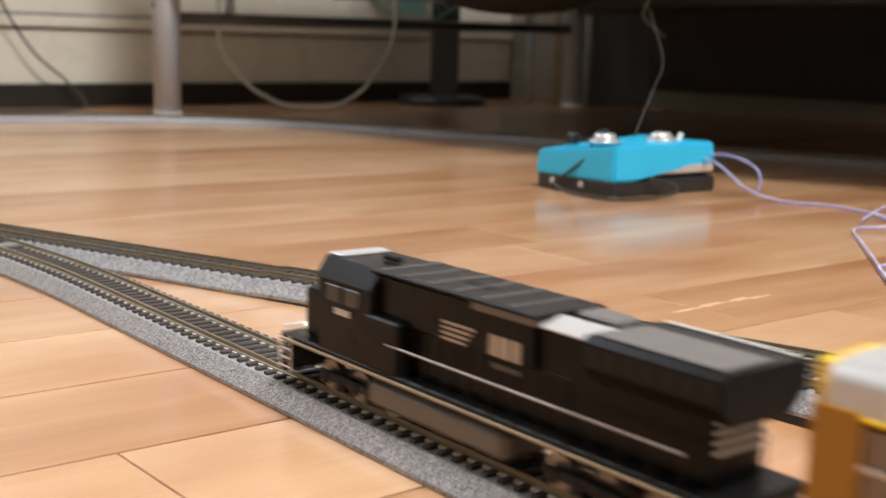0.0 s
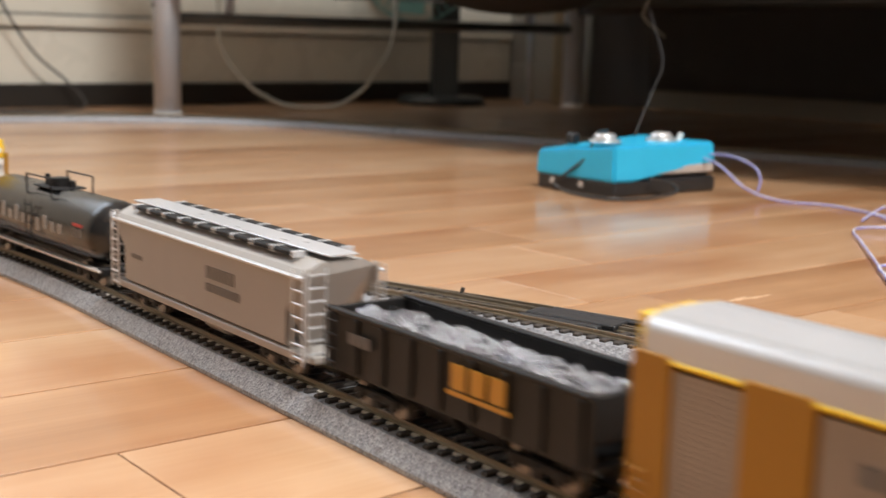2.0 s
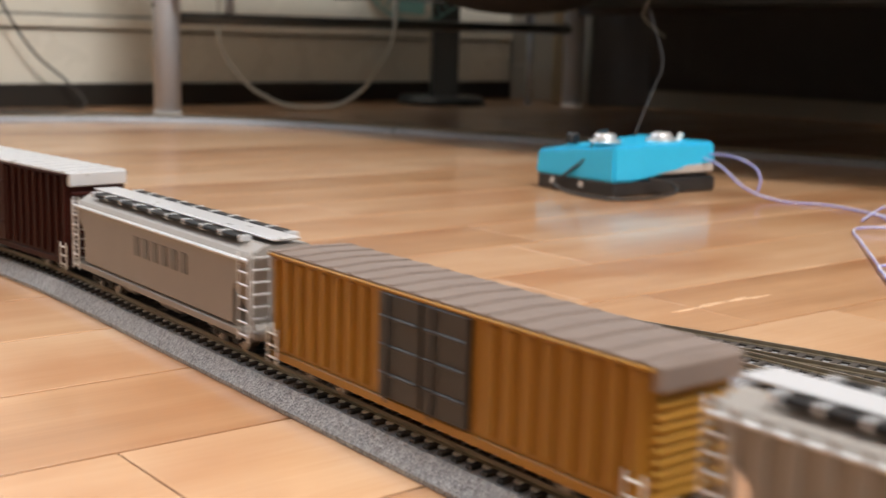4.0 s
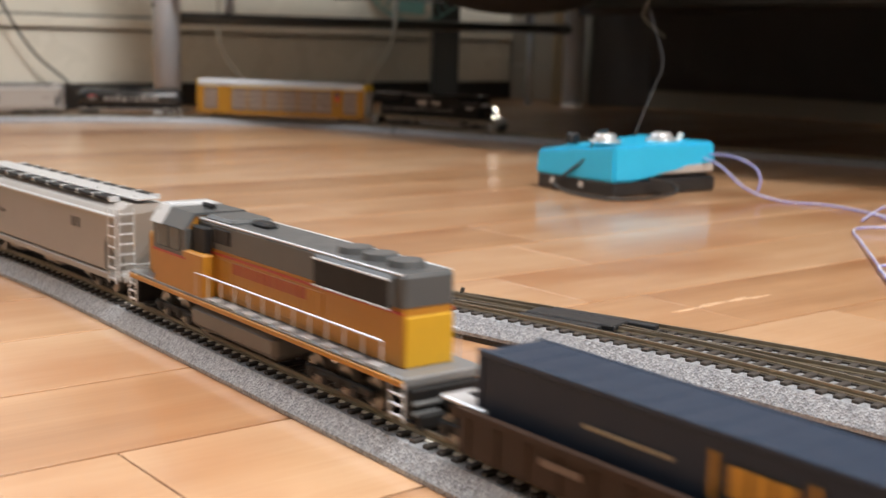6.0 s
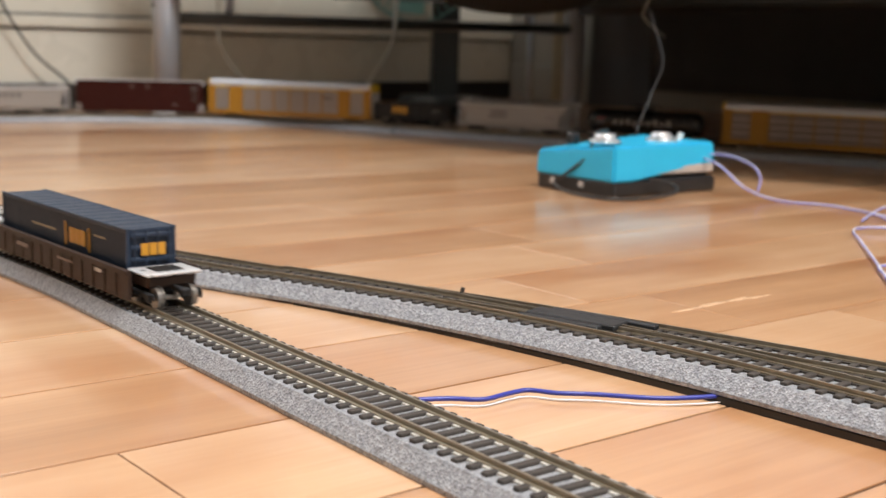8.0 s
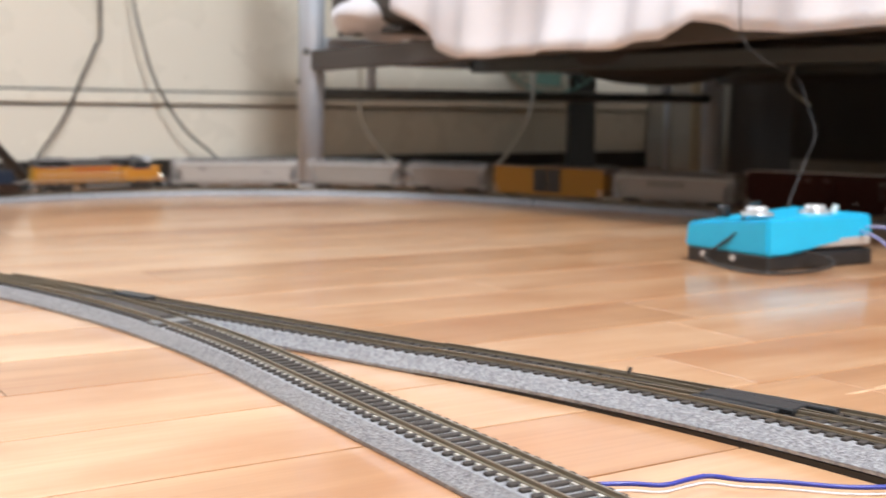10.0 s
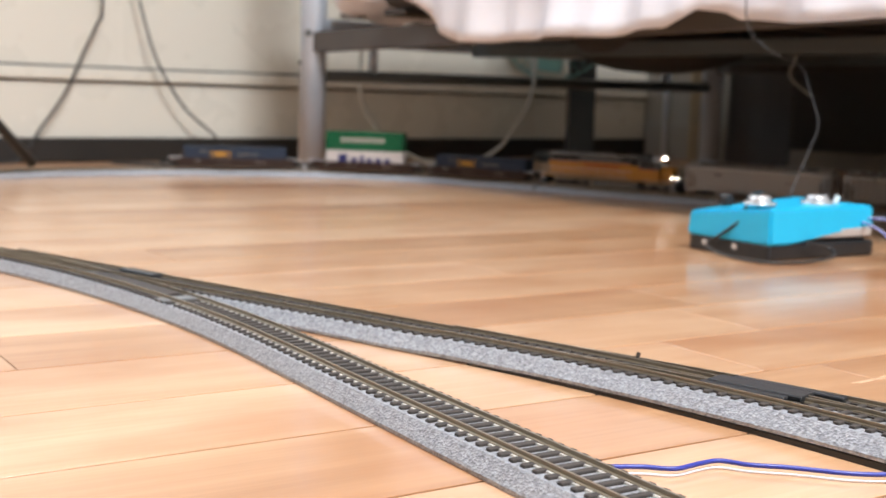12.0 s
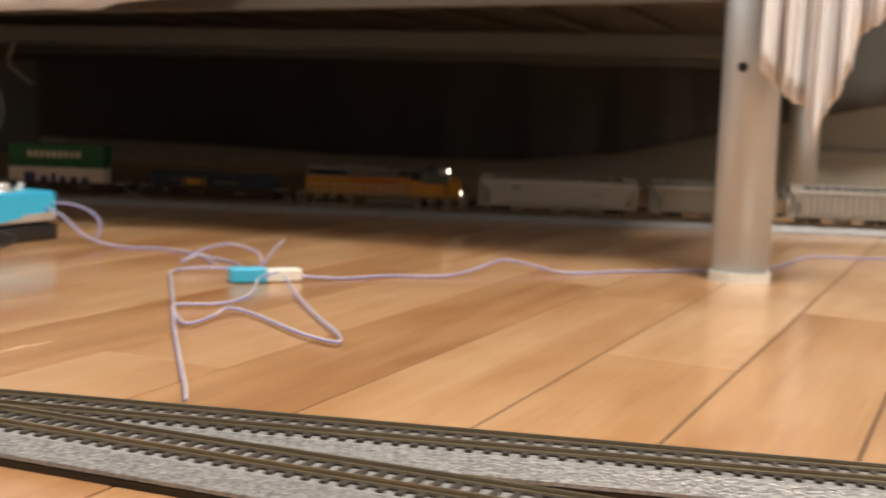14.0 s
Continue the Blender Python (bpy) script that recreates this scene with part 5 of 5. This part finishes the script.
# table fan on the floor behind the bed
fan = thing("desk_fan", "dark electric fan with pale green blades on the floor", "fan", at=pose(-0.045, 2.83, 0, 0, 0, 8))
bm = bmesh.new(); tube(bm, (0.03, 0, 0), (0.03, 0, 0.02), 0.105, 32, 0.095); part("base", bm, FANDARK, fan, "", True)
part("stand", extrude_x([(-0.03, 0.02), (-0.022, 0.27), (0.022, 0.27), (0.03, 0.02)], 0.005, 0.065), FANDARK, fan)
part("motor", rod((0.004, 0.08, 0.296), (-0.020, -0.02, 0.305), 0.045, 24, 0.036), FANDARK, fan, "", True)
for k in range(3):
    a = 2.1 * k + 0.4
    bm = solid(bmesh.new(), (-0.040 + 0.06 * math.cos(a), -0.045, 0.312 + 0.06 * math.sin(a)), (0.095, 0.003, 0.062), 0.001, 1, Matrix.Rotation(-a, 4, "Y") @ Matrix.Rotation(0.35, 4, "X"))
    part("blade", bm, FANGREEN, fan, "pale green fan blade")
for y in (-0.075, -0.015):
    bm = bmesh.new()
    for r in (0.125, 0.085, 0.045):
        pts = [(-0.040 + r * math.cos(a), y - (0.02 if r < 0.1 else 0) * (1 if y < -0.05 else -1), 0.312 + r * math.sin(a)) for a in [2 * math.pi * j / 28 for j in range(29)]]
        for a, b in zip(pts, pts[1:]):
            tube(bm, a, b, 0.0016, 5)
    back = -0.02 if y < -0.05 else 0.02
    for k in range(40):
        a = 2 * math.pi * k / 40
        tube(bm, (-0.040 + 0.03 * math.cos(a), y + back, 0.312 + 0.03 * math.sin(a)), (-0.040 + 0.125 * math.cos(a), y, 0.312 + 0.125 * math.sin(a)), 0.0011, 4)
    part("guard", bm, FANGREEN, fan, "round wire guard")

# black folding frame leaning near the wall
frame_t = thing("folding_frame", "black tubular folding stand with a crossbar", "stand")
a_, b_, c_ = Vector((-0.930, 1.946, 0.008)), Vector((-1.099, 1.680, 0.332)), Vector((-0.991, 1.851, 0.135))
part("strut", rod(a_, b_, 0.0085, 14), CORD, frame_t, "", True)
part("crossbar", rod(c_, c_ + Vector((-0.42, -0.20, 0)), 0.0065, 12), CORD, frame_t, "", True)
part("strut", rod(a_ + Vector((-0.62, -0.28, 0)), b_ + Vector((-0.12, -0.06, 0)), 0.0085, 14), CORD, frame_t, "", True)
part("joint", rod(c_ - Vector((0, 0.015, 0)), c_ + Vector((0, 0.015, 0)), 0.013, 14), CORD, frame_t, "", True)

# cords
def cord(name, label, pts, r, mat):
    return tagged(link_mesh(name, cable(pts, r), mat, True), label, "cord")

cord("extension_wire", "black cord hanging down the cream wall to the floor", [(-0.87, 2.185, 0.62), (-0.845, 2.195, 0.36), (-0.832, 2.208, 0.27), (-0.812, 2.228, 0.188), (-0.773, 2.268, 0.105), (-0.728, 2.313, 0.052), (-0.69, 2.31, 0.010), (-0.70, 2.22, 0.003), (-0.78, 2.15, 0.003), (-0.86, 2.12, 0.003), (-0.74, 2.10, 0.003), (-0.56, 2.14, 0.003)], 0.0024, CORD)
cord("extension_wire", "black cord drooping from the wall beside the stand", [(-0.905, 2.177, 0.604), (-0.895, 2.167, 0.304), (-0.904, 2.158, 0.252), (-0.922, 2.140, 0.199), (-0.940, 2.121, 0.142), (-0.961, 2.101, 0.095), (-0.979, 2.083, 0.062), (-1.009, 2.053, 0.004), (-1.069, 1.993, 0.003), (-1.25, 1.90, 0.003)], 0.0026, CORD)
cord("fan_wire", "cream cord looping down under the bed", [(-0.462, 2.45, 0.23), (-0.457, 2.42, 0.16), (-0.445, 2.42, 0.109), (-0.404, 2.42, 0.054), (-0.358, 2.42, 0.024), (-0.306, 2.42, 0.008), (-0.226, 2.42, 0.012), (-0.17, 2.42, 0.045), (-0.137, 2.42, 0.091), (-0.117, 2.42, 0.126), (-0.108, 2.43, 0.17), (-0.105, 2.45, 0.24)], 0.0042, CORDW)
cord("hanging_wire", "black cord hanging from the bed side to the controller", [(0.150, 1.400, 0.42), (0.158, 1.398, 0.30), (0.160, 1.395, 0.247), (0.167, 1.389, 0.223), (0.190, 1.384, 0.203), (0.221, 1.377, 0.187), (0.228, 1.356, 0.162), (0.231, 1.311, 0.127), (0.218, 1.281, 0.101), (0.200, 1.252, 0.066), (0.195, 1.243, 0.052)], 0.0008, CORD)
cord("hanging_wire", "thin pale wire hanging under the bed", [(0.31, 1.93, 0.25), (0.315, 1.95, 0.22), (0.31, 1.96, 0.19), (0.345, 1.96, 0.160)], 0.0018, CORDW)

# ---------------------------------------------------------------- controller on the floor
ctl = thing("power_pack", "bright blue model railway controller on a black base", "controller", at=pose(0.184, 1.217, 0, 0, 0, 38))
part("base", box((0, 0, 0.0080), (0.147, 0.107, 0.016), 0.003, 2), BLACK, ctl, "black plastic base")
bm = bmesh.new()
out = [(-0.0755, -0.0555), (-0.048, -0.0555), (0.0755, -0.0500), (0.0755, 0.055), (-0.0755, 0.055)]
lo = [bm.verts.new((x, y, 0.0150 if i in (0, 1, 4) else 0.0285)) for i, (x, y) in enumerate(out)]
hi = [bm.verts.new((x * 0.985, y * 0.97, 0.0385 if i == 4 else 0.0495)) for i, (x, y) in enumerate(out)]
for i in range(5):
    bm.faces.new((lo[i], lo[(i + 1) % 5], hi[(i + 1) % 5], hi[i]))
bm.faces.new(hi); bm.faces.new(lo[::-1])
bmesh.ops.recalc_face_normals(bm, faces=bm.faces)
bmesh.ops.bevel(bm, geom=list(bm.edges), offset=0.0022, segments=2, affect="EDGES")
part("shell", bm, BLUE, ctl, "bright blue sloping shell")
part("inner_block", box((0.012, 0.003, 0.0225), (0.118, 0.094, 0.015), 0.002), BLACK, ctl)
part("label_plate", box((0.022, -0.0480, 0.0240), (0.098, 0.008, 0.0085), 0.001), SILVER, ctl, "silver label strip")
for x, y in ((-0.046, -0.012), (0.026, -0.020)):
    k = part("knob", rod((x, y, 0.0510), (x, y, 0.0580), 0.0125, 28, 0.0095), CHROME, ctl, "clear grey round knob", True)
    part("knob_ring", rod((x, y, 0.0490), (x, y, 0.0520), 0.0160, 28), CHROME, k, "", True)
part("switch", box((-0.056, 0.022, 0.051), (0.012, 0.010, 0.012), 0.002), BLACK, ctl)
part("lever", rod((0.052, -0.02, 0.049), (0.054, -0.022, 0.057), 0.003, 10), WHITEP, ctl)
for y in (-0.010, 0.030):
    part("jack", rod((-0.0750, y, 0.0095), (-0.0725, y, 0.0095), 0.0032, 12), CHROME, ctl)
cord("controller_wire", "black cord lying round the front of the controller", [(0.165, 1.235, 0.058), (0.150, 1.205, 0.057), (0.141, 1.170, 0.046), (0.136, 1.160, 0.036), (0.118, 1.175, 0.018), (0.108, 1.185, 0.008), (0.118, 1.155, 0.003), (0.150, 1.112, 0.0022), (0.190, 1.125, 0.0022), (0.222, 1.148, 0.006), (0.218, 1.162, 0.013), (0.196, 1.150, 0.018)], 0.0015, CORD)

# wires from the controller to the plug on the floor and on
Z = 0.0016
def pair(name, label, pts, gap=0.0013):
    t = thing(name, label, "wire")
    part("blue_strand", cable([(x, y, z) for x, y, z in pts], 0.0008), WIREL, t, "lilac blue wire", True)
    part("white_strand", cable([(x + gap * 0.6, y + gap, z + 0.0004) for x, y, z in pts], 0.0006), WIREW, t, "white wire", True)
    return t

pair("feeder_wire", "blue and white twin wire from the controller", [(0.258, 1.215, 0.034), (0.272, 1.190, 0.028), (0.290, 1.155, 0.010), (0.318, 1.135, Z), (0.352, 1.115, Z), (0.375, 1.075, Z), (0.395, 1.00, Z), (0.385, 0.925, 0.004)])
pair("feeder_wire", "blue and white wire looped by the controller", [(0.258, 1.222, 0.036), (0.283, 1.21, 0.037), (0.302, 1.185, 0.030), (0.306, 1.165, 0.020), (0.300, 1.150, 0.008)])
pair("feeder_wire", "blue and white wire running from the plug to the track", [(0.380, 0.948, 0.004), (0.350, 0.957, 0.004), (0.327, 0.950, 0.003), (0.312, 0.890, 0.003), (0.292, 0.800, 0.003), (0.272, 0.715, 0.003), (0.250, 0.610, 0.003), (0.236, 0.540, 0.003), (0.229, 0.512, 0.004)])
pair("feeder_wire", "blue and white wire folded into a long loop on the floor", [(0.400, 0.872, 0.008), (0.386, 0.800, 0.004), (0.371, 0.712, 0.003), (0.362, 0.650, 0.003), (0.352, 0.628, 0.003), (0.340, 0.664, 0.003), (0.333, 0.730, 0.003), (0.321, 0.758, 0.004), (0.302, 0.730, 0.004), (0.280, 0.712, 0.003), (0.281, 0.745, 0.003), (0.290, 0.785, 0.003), (0.322, 0.783, 0.003), (0.350, 0.803, 0.005), (0.376, 0.862, 0.008), (0.398, 0.880, 0.010)])
pair("feeder_wire", "blue and white wire end sticking up by the plug", [(0.398, 0.930, 0.008), (0.412, 0.952, 0.012), (0.430, 0.985, 0.017), (0.446, 1.010, 0.020)])
pair("feeder_wire", "white twin wire running along the floor under the bed", [(0.418, 0.894, 0.004), (0.455, 0.889, Z), (0.503, 0.893, Z), (0.545, 0.880, Z), (0.580, 0.890, 0.004), (0.625, 0.915, 0.009), (0.645, 0.905, 0.007), (0.671, 0.875, Z), (0.731, 0.872, Z), (0.821, 0.860, Z), (0.900, 0.862, Z), (0.935, 0.878, 0.002), (1.006, 0.915, 0.003), (1.10, 0.895, Z), (1.40, 0.90, Z)])
pair("feeder_wire", "blue and white wire coil behind the plug", [(0.372, 0.975, 0.004), (0.376, 1.045, 0.003), (0.352, 1.000, 0.005), (0.338, 0.965, 0.008), (0.352, 0.985, 0.011), (0.372, 1.010, 0.014), (0.400, 1.030, 0.015), (0.412, 0.985, 0.013), (0.402, 0.940, 0.010)])
plug = thing("wire_connector", "small blue and white wire connector on the floor", "connector", at=pose(0.392, 0.893, 0, 0, 0, -4))
part("socket", box((-0.016, 0, 0.0065), (0.030, 0.014, 0.012), 0.0012), BLUE, plug, "blue plug half")
part("housing", box((0.014, 0.001, 0.0058), (0.030, 0.013, 0.0105), 0.0012), WHITEP, plug, "white plug half")
cord("track_wire", "dark blue wire running between two tracks", [(-0.011, 0.4552, 0.0028), (0.0046, 0.4586, 0.0028), (0.018, 0.4588, 0.0028), (0.0286, 0.468, 0.0028), (0.0369, 0.4733, 0.0028), (0.0481, 0.4702, 0.0028), (0.0639, 0.4698, 0.0028), (0.0861, 0.4667, 0.0028), (0.1022, 0.4687, 0.0028), (0.1181, 0.4737, 0.0028)], 0.0010, WIREB)
cord("track_wire", "white wire running between two tracks", [(-0.0115, 0.4528, 0.0008), (0.0041, 0.4562, 0.0008), (0.0175, 0.4564, 0.0008), (0.0281, 0.4656, 0.0008), (0.0364, 0.4709, 0.0008), (0.0476, 0.4678, 0.0008), (0.0634, 0.4674, 0.0008), (0.0856, 0.4643, 0.0008), (0.1017, 0.4663, 0.0008), (0.1176, 0.4713, 0.0008)], 0.0004, WIREW)

SCUFF = paint("worn_pale_wood", (0.64, 0.45, 0.29), 0.6, vary=0.2, scale=60)
sc = bmesh.new()
r_ = random.Random(2)
for k in range(17):
    a_ = Vector((0.126, 0.640, 0.0001)).lerp(Vector((0.190, 0.694, 0.0001)), k / 17) + Vector((r_.uniform(-1, 1), r_.uniform(-1, 1), 0)) * 0.0022
    solid(sc, a_, (r_.uniform(0.006, 0.020), r_.uniform(0.0004, 0.0012), 0.0002), 0, 1, Matrix.Rotation(radians(39 + r_.uniform(-5, 5)), 4, "Z"))
tagged(link_mesh("floor_scuff", sc, SCUFF), "pale scuff worn into the floor lacquer", "scuff", kind="structure")
# ---------------------------------------------------------------- plank floor
floor = thing("floor", "glossy warm brown plank floor with dark joints", "floor", kind="structure")
sub = part("subfloor", box((0, 0, -0.0108), (5.5, 5.1, 0.02)), GROOVE, floor)
sub.matrix_local = Matrix.Translation(uv(0.5, -0.1)) @ Matrix.Rotation(radians(-45), 4, "Z")
PW, GAP, TH = 0.0850, 0.0007, 0.0040
PD, PN = head(PLANK), head(PLANK - 90)
rnd = random.Random(11)
plank_meshes = {}


def plank_mesh(n):
    if n not in plank_meshes:
        bm = box((0, 0, -TH / 2), (n * 0.06 - GAP, PW - 0.0017, TH), 0.0002)
        me = bpy.data.meshes.new("plank"); bm.to_mesh(me); bm.free(); me.materials.append(WOOD)
        plank_meshes[n] = me
    return plank_meshes[n]


far_bm = bmesh.new()
count = 0
row = -42
while row <= 42:
    n0 = -0.3746 + row * PW                    # a joint line at this distance across the planks
    mid_n = n0 + PW / 2
    p = -3.4 - rnd.uniform(0, 0.5)
    end = {0: 0.163, -1: 0.52, -2: 0.48, -3: 0.57, -4: 0.122}.get(row)
    if end is not None:
        p = end - 0.06 * 59
    while p < 3.6:
        k = rnd.choice((7, 8, 9, 10, 11, 12, 13))
        if end is not None and p < end - 0.01:
            k = 9 if end - p > 1.0 else max(4, round((end - p) / 0.06))
        c = PD * (p + k * 0.03) + PN * mid_n
        near = abs(c.x - 0.1) < 1.15 and -0.1 < c.y < 1.7 and count < 300
        u_, v_ = c.dot(U), c.dot(V)
        if WU - 0.4 < u_ < RU + 0.4 and RV - 0.4 < v_ < WV + 0.4:
            if near:
                ob = new("plank", plank_mesh(k)); ob.parent = floor
                ob.matrix_local = Matrix.Translation(c) @ Matrix.Rotation(radians(PLANK), 4, "Z"); count += 1
            else:
                bmesh.ops.create_cube(far_bm, size=1, matrix=Matrix.Translation(c - Vector((0, 0, TH / 2))) @ Matrix.Rotation(radians(PLANK), 4, "Z") @ Matrix.Diagonal((k * 0.06 - GAP, PW - 0.0017, TH, 1)))
        p += k * 0.06
    row += 1
for co, no in ((uv(WU - 0.06, 0), -U), (uv(RU + 0.06, 0), U), (uv(0, WV + 0.06), V), (uv(0, RV - 0.06), -V)):
    bmesh.ops.bisect_plane(far_bm, geom=far_bm.verts[:] + far_bm.edges[:] + far_bm.faces[:], plane_co=co, plane_no=no, clear_outer=True)
tagged(part("plank_field", far_bm, WOOD, floor), kind="stuff")

motions()
